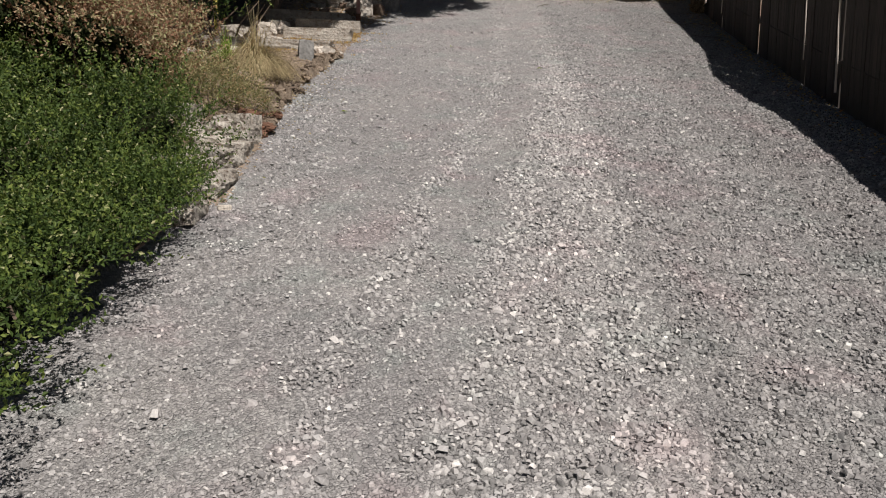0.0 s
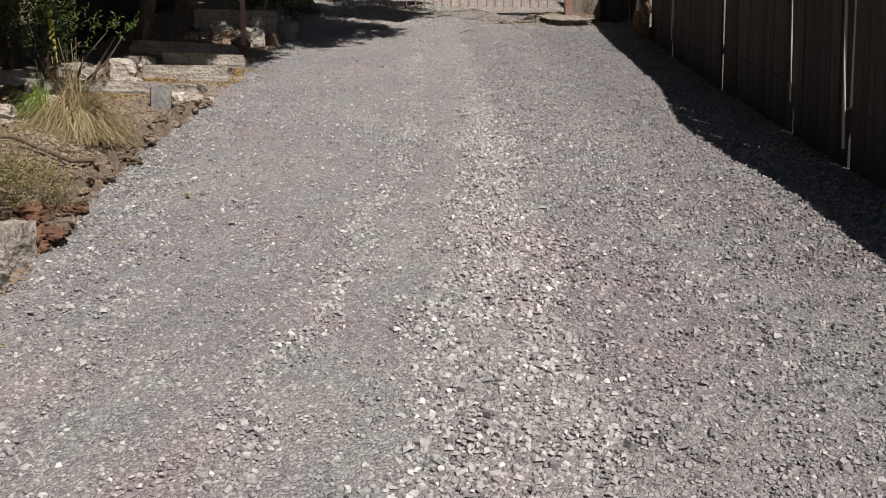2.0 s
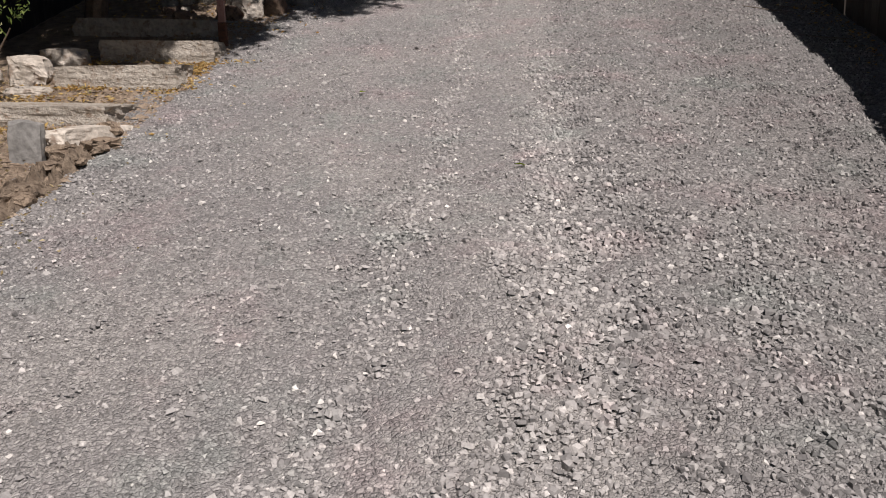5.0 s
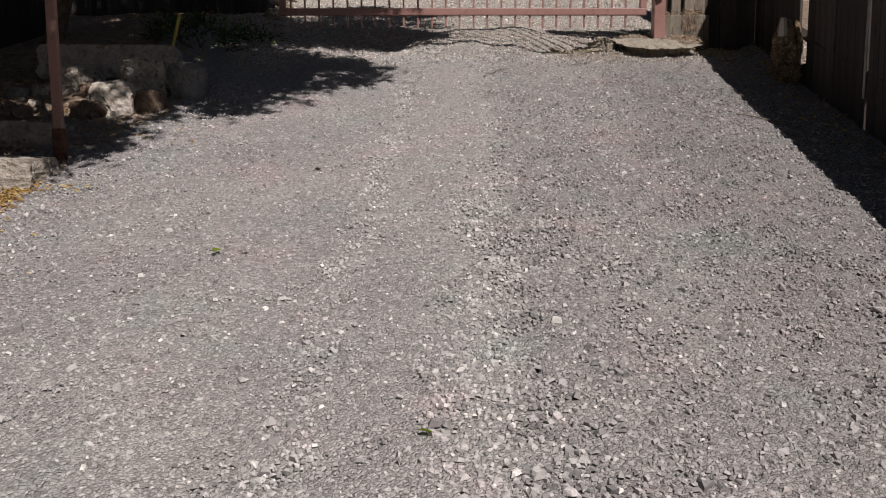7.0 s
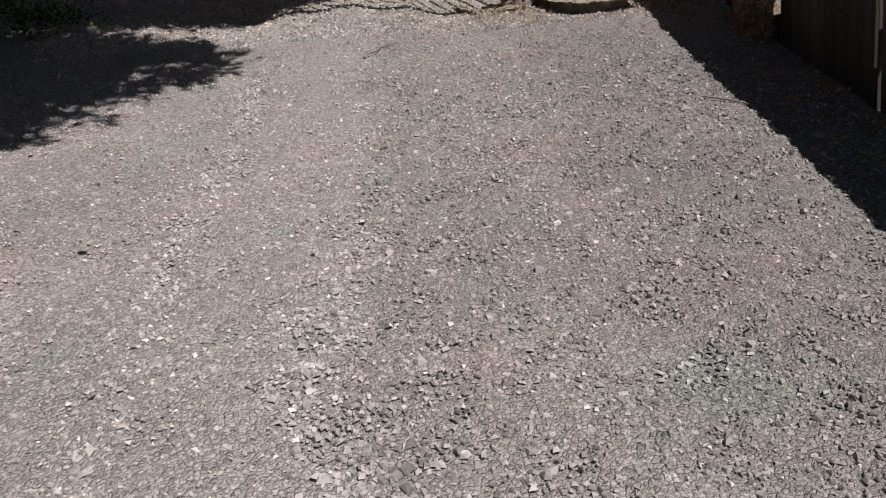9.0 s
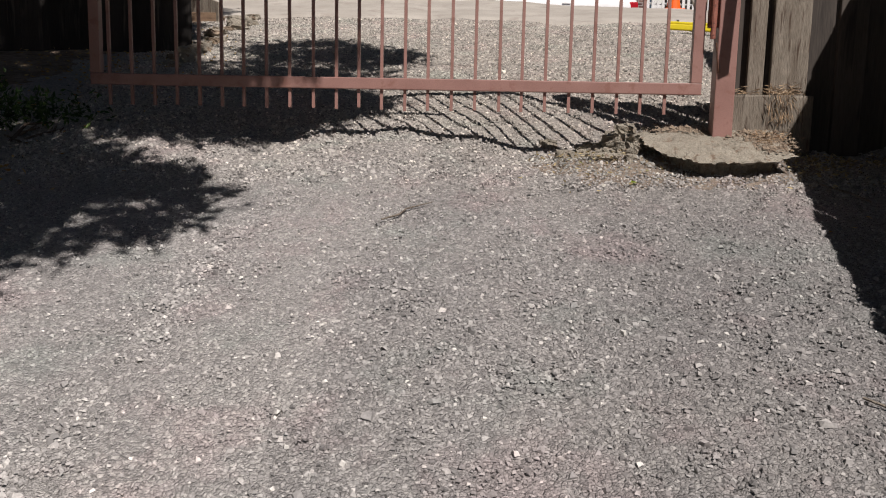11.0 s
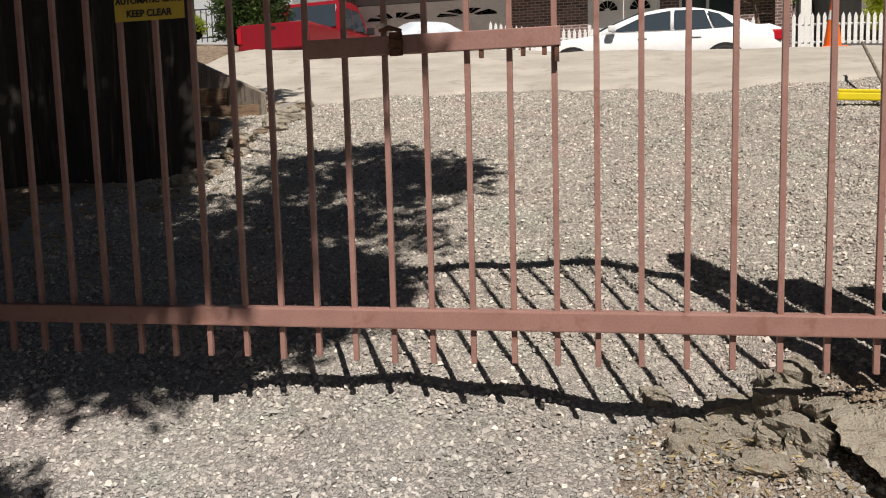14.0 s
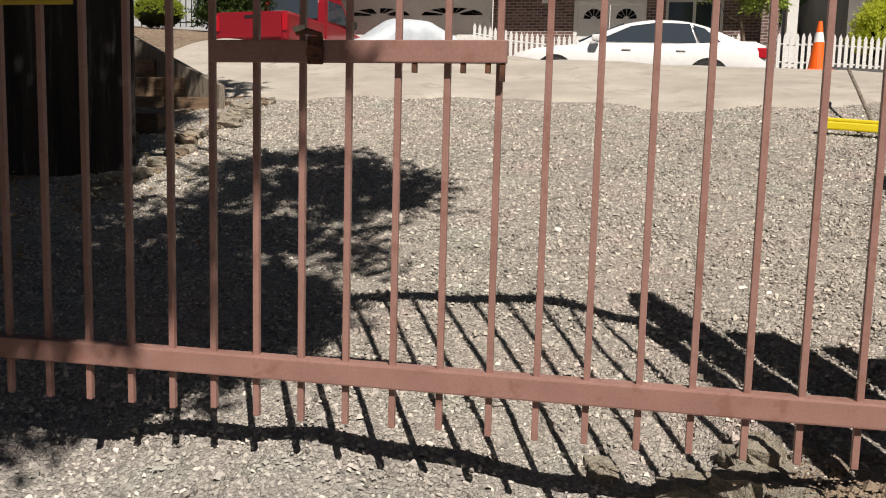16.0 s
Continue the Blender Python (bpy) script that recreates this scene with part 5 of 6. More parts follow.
M_RIM = plain("alloy_rim", (0.55, 0.55, 0.56), 0.3, 0.9)
M_CHROME = plain("chrome", (0.75, 0.75, 0.76), 0.15, 1.0)
M_TAIL = plain("red_tail_lens", (0.45, 0.01, 0.02), 0.2)
M_WHITE = varied("white_house_paint", (0.7, 0.7, 0.69), (0.8, 0.8, 0.79), None, 1.5, 40, 0.7, 0, 0.1, 0.002)
# white wall whose bluish shade is put into the colour
M_PALE = varied("white_wall_in_shade", (0.42, 0.45, 0.48), (0.5, 0.53, 0.56), None, 1.5, 40, 0.8, 0, 0.1, 0.002)
M_GREYSIDE = varied("grey_siding", (0.2, 0.2, 0.205), (0.27, 0.27, 0.275), None, 1.5, 40, 0.8, 0, 0.1, 0.002)
M_DARKSIDE = varied("dark_siding", (0.13, 0.125, 0.12), (0.2, 0.19, 0.18), None, 1.5, 40, 0.8, 0, 0.1, 0.002)
M_COVER = varied("silver_car_cover", (0.46, 0.51, 0.56), (0.57, 0.62, 0.67), None, 2, 8, 0.5, 0, 0.1, 0.01, grain=0.12)
M_BRONZE = plain("dark_metal", (0.03, 0.03, 0.032), 0.5, 0.3)


def brick_material():
    m, ns, ls, b = material("red_brick", 0.9, 0, 0.3)
    g = ns.new("ShaderNodeTexCoord")
    mp = ns.new("ShaderNodeMapping")
    mp.inputs["Rotation"].default_value = (radians(90), 0, 0)
    ls.new(g.outputs["Object"], mp.inputs[0])
    t = ns.new("ShaderNodeTexBrick")
    t.inputs["Color1"].default_value = (0.085, 0.05, 0.046, 1)
    t.inputs["Color2"].default_value = (0.2, 0.118, 0.105, 1)
    t.inputs["Mortar"].default_value = (0.3, 0.27, 0.255, 1)
    t.inputs["Scale"].default_value = 1.0
    t.inputs["Brick Width"].default_value, t.inputs["Row Height"].default_value, t.inputs["Mortar Size"].default_value = 0.24, 0.085, 0.012
    ls.new(mp.outputs[0], t.inputs["Vector"])
    ls.new(t.outputs[0], b.inputs["Base Color"])
    bump(ns, ls, b, t.outputs["Fac"], -0.5, 0.01)
    return m


M_BRICK = brick_material()


def timber_steps():
    g = thing("timber_steps", (-0.87, 18.4, 4.75), "old brown timber garden steps rising beside the gravel", "steps")
    g.scale = (1.14, 1.1, 1.14)
    for k in range(4):
        x1 = -0.04 - 0.42 * k
        bm = bmesh.new()
        box(bm, (x1 - 1.5, 0.28 * k, 0.0), (x1, 0.28 * k + 0.06, 0.17 + 0.17 * k), 0.006)
        part("riser", bm, M_TIE, g)
        bm = bmesh.new()
        box(bm, (x1 - 1.5, 0.28 * k + 0.061, 0.17 * k + 0.06), (x1, 0.28 * k + 0.279, 0.15 + 0.17 * k), 0.006)
        part("tread", bm, M_TIE, g)
    bm = bmesh.new()
    a, b = Vector((0.0, 0.0, 0.12)), Vector((-1.4, 0.98, 0.66))
    d = b - a
    side = Vector((0.7, 1.0, 0)).normalized() * 0.025
    for s in (-1, 1):
        bm.verts.ensure_lookup_table()
    vs = [bm.verts.new(p + s * side + Vector((0, 0, h))) for p in (a, b) for s in (-1, 1) for h in (-0.1, 0.14)]
    for q in ((0, 1, 3, 2), (4, 6, 7, 5), (0, 4, 5, 1), (2, 3, 7, 6), (1, 5, 7, 3), (0, 2, 6, 4)):
        bm.faces.new([vs[i] for i in q])
    part("stringer", bm, M_OLDWOOD, g)
    for k in range(26):
        y = 15.6 + 0.125 * k
        x = float(np.interp(y, [15.7, 16.4, 17.2, 18.0, 18.75], [-0.36, -0.38, -0.46, -0.54, -0.68])) + rng.normal(0, 0.06)
        w = rng.uniform(0.07, 0.19)
        slab("edging_stone", (x, y, gz(x, y) - 0.02), (w, w * rng.uniform(0.8, 1.6), w * 0.55), 400 + k, M_LUMP if k % 3 else M_CLOD, "rough stone in the ragged edging beyond the gate", rng.uniform(-40, 40), 0.5, 6, 0.2)
    for k, (x0, x1, y, s) in enumerate(((-2.4, -0.85, 17.3, 0.16), (-2.2, -0.75, 16.7, 0.16))):
        bm = bmesh.new()
        box(bm, (x0, y, gz(-1, y) - 0.03), (x1, y + 0.18, gz(-1, y) + s), 0.015)
        ob = part("garden_timber", bm, M_TIE, None)
        tagged(ob, "weathered timber edging lying across the slope", "timber", "timbers below the steps")


def push_broom():
    g = thing("push_broom", (4.2, 17.68, gz(4.2, 17.68) + 0.02), "push broom with yellow bristles lying at the gravel's edge", "broom", turn=-14)
    g.rotation_euler.y = radians(4)
    bm = bmesh.new()
    box(bm, (-0.31, -0.035, 0.02), (0.31, 0.035, 0.075), 0.01)
    part("bristles", bm, M_YELLOW, g)
    bm = bmesh.new()
    box(bm, (-0.31, -0.03, 0.0755), (0.31, 0.03, 0.1), 0.008)
    part("block", bm, M_YELLOW, g)
    bm = bmesh.new()
    tube(bm, [(0.0, 0.02, 0.095), (-0.1, 0.65, 0.33), (-0.2, 1.3, 0.56)], 0.013, 8)
    part("handle", bm, M_OLDWOOD, g)


def traffic_cone():
    x, y = 4.9, 22.6
    g = thing("traffic_cone", (x, y, gz(x, y)), "orange traffic cone with a white band at the roadside", "cone")
    g.scale = (0.84, 0.84, 0.84)
    bm = bmesh.new()
    box(bm, (-0.18, -0.18, 0), (0.18, 0.18, 0.03), 0.01)
    part("base", bm, M_ORANGE, g)
    for n, z0, z1, r0, r1, mat in (("lower_cone", 0.03, 0.42, 0.13, 0.075, M_ORANGE), ("band", 0.42, 0.56, 0.0755, 0.052, M_WHITEBAND), ("upper_cone", 0.56, 0.72, 0.052, 0.03, M_ORANGE)):
        bm = bmesh.new()
        tube(bm, [(0, 0, z0), (0, 0, z1)], [r0, r1], 20)
        part(n, bm, mat, g, shade=False)


def gate_sign():
    g = thing("warning_sign", (0.975, GATE_Y - 0.018, 4.885), "yellow warning sign wired to the gate bars", "sign")
    bm = bmesh.new()
    box(bm, (-0.12, -0.002, 0), (0.12, 0.001, 0.2), 0.0)
    part("plate", bm, M_SIGN, g)
    bm = bmesh.new()
    box(bm, (-0.115, -0.0035, 0.105), (0.115, -0.0025, 0.193), 0.0)
    part("header", bm, M_BLACK, g, "black header panel")
    for text, z, s, mat in (("CAUTION!", 0.13, 0.05, M_SIGN), ("AUTOMATIC GATE", 0.052, 0.0265, M_BLACK), ("KEEP CLEAR", 0.012, 0.029, M_BLACK)):
        cu = bpy.data.curves.new("lettering", "FONT")
        cu.body, cu.size, cu.align_x, cu.extrude = text, s, "CENTER", 0.0006
        cu.offset = 0.0009
        tmp = bpy.data.objects.new("tmp", cu)
        scene.collection.objects.link(tmp)
        dg = bpy.context.evaluated_depsgraph_get()
        me = bpy.data.meshes.new_from_object(tmp.evaluated_get(dg))
        bpy.data.objects.remove(tmp)
        me.materials.clear()
        me.materials.append(mat)
        ob = new("lettering", me)
        ob.parent = g
        ob.matrix_basis = pose(0, -0.0045, z, 90, 0, 0)


timber_steps()
push_broom()
traffic_cone()
gate_sign()


# ---- vehicles ----
def loft(bm, rings):
    rs = [[bm.verts.new(p) for p in r] for r in rings]
    n = len(rs[0])
    for a, b in zip(rs, rs[1:]):
        for k in range(n):
            bm.faces.new((a[k], a[(k + 1) % n], b[(k + 1) % n], b[k]))
    bm.faces.new(rs[0][::-1])
    bm.faces.new(rs[-1])


def wheel(g, x, y, r, w, side):
    bm = bmesh.new()
    tube(bm, [(x, y - w / 2, r), (x, y - w * 0.4, r), (x, y + w * 0.4, r), (x, y + w / 2, r)], [r * 0.92, r, r, r * 0.92], 28)
    ob = part("wheel", bm, M_TYRE, g)
    bm = bmesh.new()
    yy = y + side * (w / 2 + 0.002)
    tube(bm, [(x, yy - 0.01, r), (x, yy + 0.01, r)], [r * 0.62, r * 0.6], 20)
    part("rim", bm, M_RIM, ob)


def quad_panel(name, corners, mat, g, lift=0.006, shrink=0.06):
    """A pane set a little proud of four corners."""
    c = [Vector(p) for p in corners]
    mid = sum(c, Vector()) / 4
    nrm = (c[1] - c[0]).cross(c[3] - c[0]).normalized()
    bm = bmesh.new()
    q = [p.lerp(mid, shrink) for p in c]
    vs = [bm.verts.new(p + nrm * lift) for p in q] + [bm.verts.new(p - nrm * 0.01) for p in q]
    bm.faces.new(vs[:4])
    bm.faces.new(vs[4:][::-1])
    for k in range(4):
        bm.faces.new((vs[k], vs[k + 4], vs[(k + 1) % 4 + 4], vs[(k + 1) % 4]))
    return part(name, bm, mat, g)


def sedan(at, turn, label):
    """Nose towards -x; near side is -y."""
    g = thing("sedan", at, label, "car", turn=turn)
    g.scale = (1.05, 1.0, 1.03)
    g.rotation_euler.y = radians(1.2)
    st = [(-2.4, 0.55, 0.62, 0.62), (-2.3, 0.62, 0.74, 0.74), (-1.9, 0.78, 0.84, 0.86), (-1.1, 0.9, 0.93, 0.91), (-0.6, 0.92, 0.96, 0.91), (0.6, 0.95, 0.97, 0.91), (1.4, 0.97, 1.0, 0.91), (1.75, 1.0, 1.04, 0.9), (2.15, 0.98, 1.05, 0.86), (2.36, 0.82, 0.98, 0.78), (2.4, 0.7, 0.8, 0.74)]
    bm = bmesh.new()
    loft(bm, [[(x, -w * 0.97, 0.25), (x, -w, zb * 0.62), (x, -w * 0.985, zb * 0.93), (x, -w * 0.9, zt), (x, 0, zt + 0.02), (x, w * 0.9, zt), (x, w * 0.985, zb * 0.93), (x, w, zb * 0.62), (x, w * 0.97, 0.25)] for x, zb, zt, w in st])
    part("body", bm, M_CARWHITE, g, shade=True)
    # cabin
    kn = ((-1.15, -0.75, -0.2, 0.25, 0.8, 1.25, 1.7, 2.0), (0.92, 1.14, 1.37, 1.45, 1.45, 1.36, 1.17, 1.03), (0.80, 0.74, 0.66, 0.62, 0.61, 0.63, 0.68, 0.74))
    pr = [(x, float(sum(np.interp(x + d, kn[0], kn[1]) for d in (-0.15, -0.07, 0, 0.07, 0.15)) / 5), float(np.interp(x, kn[0], kn[2]))) for x in np.linspace(-1.15, 2.0, 36)]
    bm = bmesh.new()
    loft(bm, [[(x, -0.80, 0.92), (x, -w, z - 0.03), (x, -w * 0.88, z), (x, 0, z + 0.02), (x, w * 0.88, z), (x, w, z - 0.03), (x, 0.80, 0.92)] for x, z, w in pr])
    part("cabin", bm, M_CARWHITE, g, shade=True)
    for s in (-1, 1):
        for a, b in ((1, 3), (3, 5)):
            panes = ((-0.76, 0.99, -0.1, 1.31, 0.36, 1.38, 0.36, 0.99), (0.42, 0.99, 0.42, 1.385, 0.98, 1.37, 1.12, 0.99), (1.17, 1.0, 1.03, 1.35, 1.25, 1.28, 1.54, 1.03))
        for x0, z0, x1, z1, x2, z2, x3, z3 in panes:
            def wy(z):
                return s * np.interp(z, [0.92, 1.4], [0.812, 0.655])
            cs = [(x0, wy(z0), z0), (x3, wy(z3), z3), (x2, wy(z2), z2), (x1, wy(z1), z1)]
            quad_panel("side_window", cs if s < 0 else cs[::-1], M_GLASS, g, 0.012, 0.02)
        bm = bmesh.new()
        box(bm, (-0.82, s * 0.98 - 0.09, 0.98), (-0.66, s * 0.98 + 0.09, 1.09), 0.03)
        part("mirror", bm, M_CARWHITE, g)
        bm = bmesh.new()
        box(bm, (2.1, s * 0.70 - 0.12, 0.74), (2.385, s * 0.76 + 0.08, 0.94), 0.03)
        part("tail_light", bm, M_TAIL, g, "red tail light")
        for x in (-0.25, 0.75):
            bm = bmesh.new()
            box(bm, (x, s * 0.91 - 0.012, 0.83), (x + 0.17, s * 0.91 + 0.012, 0.86), 0.006)
            part("door_handle", bm, M_CARWHITE, g)
        for x in (-1.5, 1.35):
            bm = bmesh.new()
            tube(bm, [(x, s * 0.905, 0.33), (x, s * 0.925, 0.33)], 0.385, 28)
            part("wheel_arch", bm, M_BLACK, g, "dark wheel arch")
            wheel(g, x, s * 0.84, 0.33, 0.2, s)
    quad_panel("windscreen", [(-1.08, 0.72, 0.98), (-1.08, -0.72, 0.98), (-0.22, -0.56, 1.36), (-0.22, 0.56, 1.36)], M_GLASS, g, 0.03, 0.03)


sx, sy = 2.83, 29.7
sedan((sx, sy, gz(sx, sy) - 0.1), 0, "white four-door sedan parked along the street")


def pickup(at, turn, label):
    """Tailgate at -x, nose at +x; near side -y."""
    g = thing("pickup_truck", at, label, "truck", turn=turn)
    g.scale = (1.0, 1.14, 1.03)
    bm = bmesh.new()
    box(bm, (0, -0.95, 0.5), (2.2, 0.95, 1.25), 0.09)
    part("bed", bm, M_CARRED, g)
    bm = bmesh.new()
    box(bm, (-0.05, -0.8, 0.58), (-0.005, 0.8, 1.22), 0.02)
    part("tailgate", bm, M_CARRED, g)
    bm = bmesh.new()
    box(bm, (2.22, -0.95, 0.5), (4.0, 0.95, 1.27), 0.06)
    part("cab_body", bm, M_CARRED, g)
    bm = bmesh.new()
    box(bm, (4.01, -0.93, 0.5), (5.5, 0.93, 1.22), 0.1)
    part("bonnet", bm, M_CARRED, g)
    bm = bmesh.new()
    loft(bm, [[(x0, s * 0.0 - w, z0), (x0, w, z0), (x1, w, z0), (x1, -w, z0)] for x0, x1, w, z0 in ((2.25, 4.1, 0.9, 1.271), (2.33, 3.75, 0.84, 1.82), (2.45, 3.5, 0.78, 2.12), (2.6, 3.4, 0.70, 2.17))] if (s := 1) else [])
    part("cab_roof", bm, M_CARRED, g)
    quad_panel("rear_window", [(2.235, 0.72, 1.36), (2.235, -0.72, 1.36), (2.38, -0.68, 2.02), (2.38, 0.68, 2.02)], M_GLASS, g, 0.03, 0.02)
    for x0, x1, x2, x3 in ((2.45, 2.95, 2.95, 2.6), (3.02, 3.85, 3.5, 3.02)):
        quad_panel("side_window", [(x0, -0.905, 1.34), (x1, -0.905, 1.34), (x2, -0.825, 1.92), (x3, -0.825, 1.92)], M_GLASS, g, 0.02, 0.02)
    quad_panel("windscreen", [(4.07, -0.8, 1.32), (4.07, 0.8, 1.32), (3.56, 0.7, 1.96), (3.56, -0.7, 1.96)], M_GLASS, g, 0.03, 0.03)
    bm = bmesh.new()
    box(bm, (-0.16, -0.95, 0.34), (-0.06, 0.95, 0.49), 0.02)
    part("rear_bumper", bm, M_CHROME, g, "chrome rear bumper")
    for s in (-1, 1):
        bm = bmesh.new()
        box(bm, (-0.03, s * 0.88 - 0.06, 0.75), (-0.006, s * 0.88 + 0.06, 1.15), 0.01)
        part("tail_light", bm, M_TAIL, g, "red tail light")
        for x in (1.15, 4.6):
            bm = bmesh.new()
            tube(bm, [(x, s * 0.93, 0.42), (x, s * 0.958, 0.42)], 0.46, 28)
            part("wheel_arch", bm, M_BLACK, g, "dark wheel arch")
            wheel(g, x, s * 0.85, 0.38, 0.24, s)
        bm = bmesh.new()
        box(bm, (3.75, s * 1.05 - 0.1, 1.28), (3.85, s * 1.05 + 0.1, 1.5), 0.03)
        part("mirror", bm, M_BLACK, g)
    bm = bmesh.new()
    box(bm, (-0.058, -0.14, 1.06), (-0.0505, 0.14, 1.14), 0.005)
    part("tailgate_handle", bm, M_BLACK, g)


tx, ty = -6.95, 32.5
pickup((tx, ty, gz(tx, ty) - 0.46), 83, "red pickup truck with its tailgate towards the street")


def covered_car():
    x0, y0 = -2.85, 31.7
    g = thing("covered_car", (x0, y0, gz(x0, y0) - 0.42), "parked car under a pale silver fabric cover", "car", turn=35)
    n, k = 60, 44
    V = []
    for i in range(n + 1):
        u = i / n
        x = (u - 0.5) * 4.4
        top = np.interp(x, [-2.2, -2.1, -1.5, -0.9, -0.2, 0.7, 1.2, 1.9, 2.1, 2.2], [0.3, 0.6, 0.78, 0.92, 1.43, 1.45, 1.2, 0.86, 0.75, 0.3])
        w = np.interp(x, [-2.2, -1.9, 0, 1.9, 2.2], [0.62, 0.85, 0.92, 0.86, 0.6])
        for j in range(k + 1):
            a = math.pi * j / k
            c, s = math.cos(a), math.sin(a)
            yy = -w * math.copysign(abs(c) ** 0.75, c)
            zz = 0.12 + (top - 0.12) * s ** 0.22
            f = 0.02 * math.sin(9 * x + 5 * yy) * (1 - s) + 0.018 * noise.noise(Vector((x * 2.5, yy * 3, zz * 2)))
            V.append((x + f * 0.5, yy + f * math.copysign(1, c) * 1.6, zz + f))
    Fc = [(i * (k + 1) + j, (i + 1) * (k + 1) + j, (i + 1) * (k + 1) + j + 1, i * (k + 1) + j + 1) for i in range(n) for j in range(k)]
    ob = new("fabric_cover", mesh_from("fabric_cover", V, Fc, M_COVER, True))
    ob.parent = g
    for x in (-1.35, 1.35):
        for s in (-1, 1):
            wheel(g, x, s * 0.72, 0.31, 0.2, s)


covered_car()


# ---- the houses across the street ----
def house():
    Y = 37.0
    base = gz(0, Y) - 0.1
    g = thing("brick_house", (0, Y, base), "brick and white house with a double garage across the street", "house")
    def wall(name, lo, hi, mat, label=""):
        bm = bmesh.new()
        box(bm, lo, hi, 0.0)
        return part(name, bm, mat, g, label)
    t = 9.6 - base
    dz = 8.97 - base
    # front wall in pieces round the openings
    wall("wall", (-1.2, 0, 0), (1.2, 0.25, t), M_BRICK, "red brick front wall")
    wall("wall", (3.28, 0, 0), (3.82, 0.25, t), M_BRICK)
    wall("wall", (5.42, 0, 0), (7.0, 0.25, t), M_BRICK)
    wall("wall", (1.2, 0, dz + 0.06), (3.28, 0.25, t), M_BRICK)
    wall("wall", (3.82, 0, dz + 0.06), (5.42, 0.25, t), M_BRICK)
    wall("wall", (3.82, 0, 0), (5.42, 0.25, 0.75), M_BRICK)
    wall("wall", (-6.5, 0, 0), (-6.05, 0.25, t), M_BRICK)
    # the grey of this band is the overhang's shade, put in as colour
    wall("garage_lintel", (-6.05, 0.05, 9.13 - base), (-1.2, 0.25, t), M_GREYSIDE, "lintel over the garage, coloured grey for the shade under the upper floor")
    wall("side_wall", (-6.5, 0.25, 0), (-6.3, 9, t + 3), M_WHITE)
    wall("side_wall", (6.8, 0.25, 0), (7.0, 9, t + 3), M_WHITE)
    wall("back_wall", (-6.5, 9, 0), (7.0, 9.2, t + 3), M_WHITE)
    # overhanging upper floor
    wall("balcony_beam", (-6.6, -1.1, 9.72 - base), (7.5, 0.0, 10.0 - base), M_WHITE, "long white beam of the upper floor")
    for k in range(5):
        wall("siding_board", (-6.6, -1.0 - 0.004 * (k % 2), 10.02 - base + 0.28 * k), (7.5, 0.0, 10.29 - base + 0.28 * k), M_WHITE)
    # garage door
    gd = wall("garage_door", (-6.0, 0.08, 0), (-1.25, 0.14, 9.11 - base), M_WHITE, "white panelled garage door with arched lights")
    for x in (-5.9, -4.72, -3.52, -2.34):
        for k in range(4):
            bm = bmesh.new()
            if k == 3:
                continue
            box(bm, (x + 0.03, 0.066, 0.1 + 0.52 * k), (x + 1.07, 0.0795, 0.54 + 0.52 * k), 0.01)
            part("panel", bm, M_WHITE, gd)
    for x in (-4.75, -2.48):
        bm = bmesh.new()
        n = 12
        c = Vector((x, 0.07, 8.63 - base))
        for i in range(n):
            if i in (3, 6, 9):
                continue
            a0, a1 = math.pi * (i + 0.06) / n, math.pi * (i + 0.94) / n
            q = [c + Vector((math.cos(a) * r * 1.0, 0, math.sin(a) * r * 0.24)) for a, r in ((a0, 0.3), (a0, 0.95), (a1, 0.95), (a1, 0.3))]
            bm.faces.new([bm.verts.new(p) for p in q])
        bmesh.ops.solidify(bm, geom=bm.faces[:], thickness=0.008)
        part("arched_light", bm, M_GLASS, gd, "dark arched window light")
    # double front door
    wall("door_frame", (1.2, 0.02, 0), (1.3, 0.2, dz + 0.06), M_WHITE)
    wall("door_frame", (3.18, 0.02, 0), (3.28, 0.2, dz + 0.06), M_WHITE)
    wall("door_frame", (1.3, 0.02, dz - 0.06), (3.18, 0.2, dz + 0.06), M_WHITE)
    for x in (1.3, 2.245):
        d = wall("front_door", (x + 0.005, 0.1, 0), (x + 0.93, 0.15, dz - 0.06), M_WHITE)
        bm = bmesh.new()
        c = Vector((x + 0.47, 0.094, 8.5 - base))
        for i in range(6):
            a0, a1 = math.pi * (i + 0.08) / 6, math.pi * (i + 0.92) / 6
            q = [c + Vector((math.cos(a) * r, 0, math.sin(a) * r)) for a, r in ((a0, 0.09), (a0, 0.3), (a1, 0.3), (a1, 0.09))]
            bm.faces.new([bm.verts.new(p) for p in q])
        bmesh.ops.solidify(bm, geom=bm.faces[:], thickness=0.006)
        part("fan_light", bm, M_GLASS, d, "dark fan-shaped light")
    # window
    w = wall("window", (3.83, 0.12, 0.76), (5.41, 0.16, dz + 0.05), M_GLASS, "dark window pane")
    for lo, hi in (((3.82, 0.03, dz), (5.42, 0.119, dz + 0.06)), ((3.82, 0.03, 0.75), (5.42, 0.119, 0.83)), ((3.82, 0.03, 0.83), (3.9, 0.119, dz)), ((5.34, 0.03, 0.83), (5.42, 0.119, dz)), ((4.58, 0.03, 0.83), (4.66, 0.119, dz))):
        bm = bmesh.new()
        box(bm, lo, hi, 0.0)
        part("window_frame", bm, M_WHITE, w)
    # porch pier and post
    wall("pier", (6.3, -1.0, 0), (6.75, -0.55, 1.9), M_BRICK, "stone-faced porch pier")
    wall("porch_post", (6.95, -1.05, 0), (7.22, -0.78, 9.72 - base), M_WHITE, "white porch post")
    wall("number_bar", (0.25, -0.01, 8.95 - base), (0.6, 0.0, 9.07 - base), M_WHITE)


house()


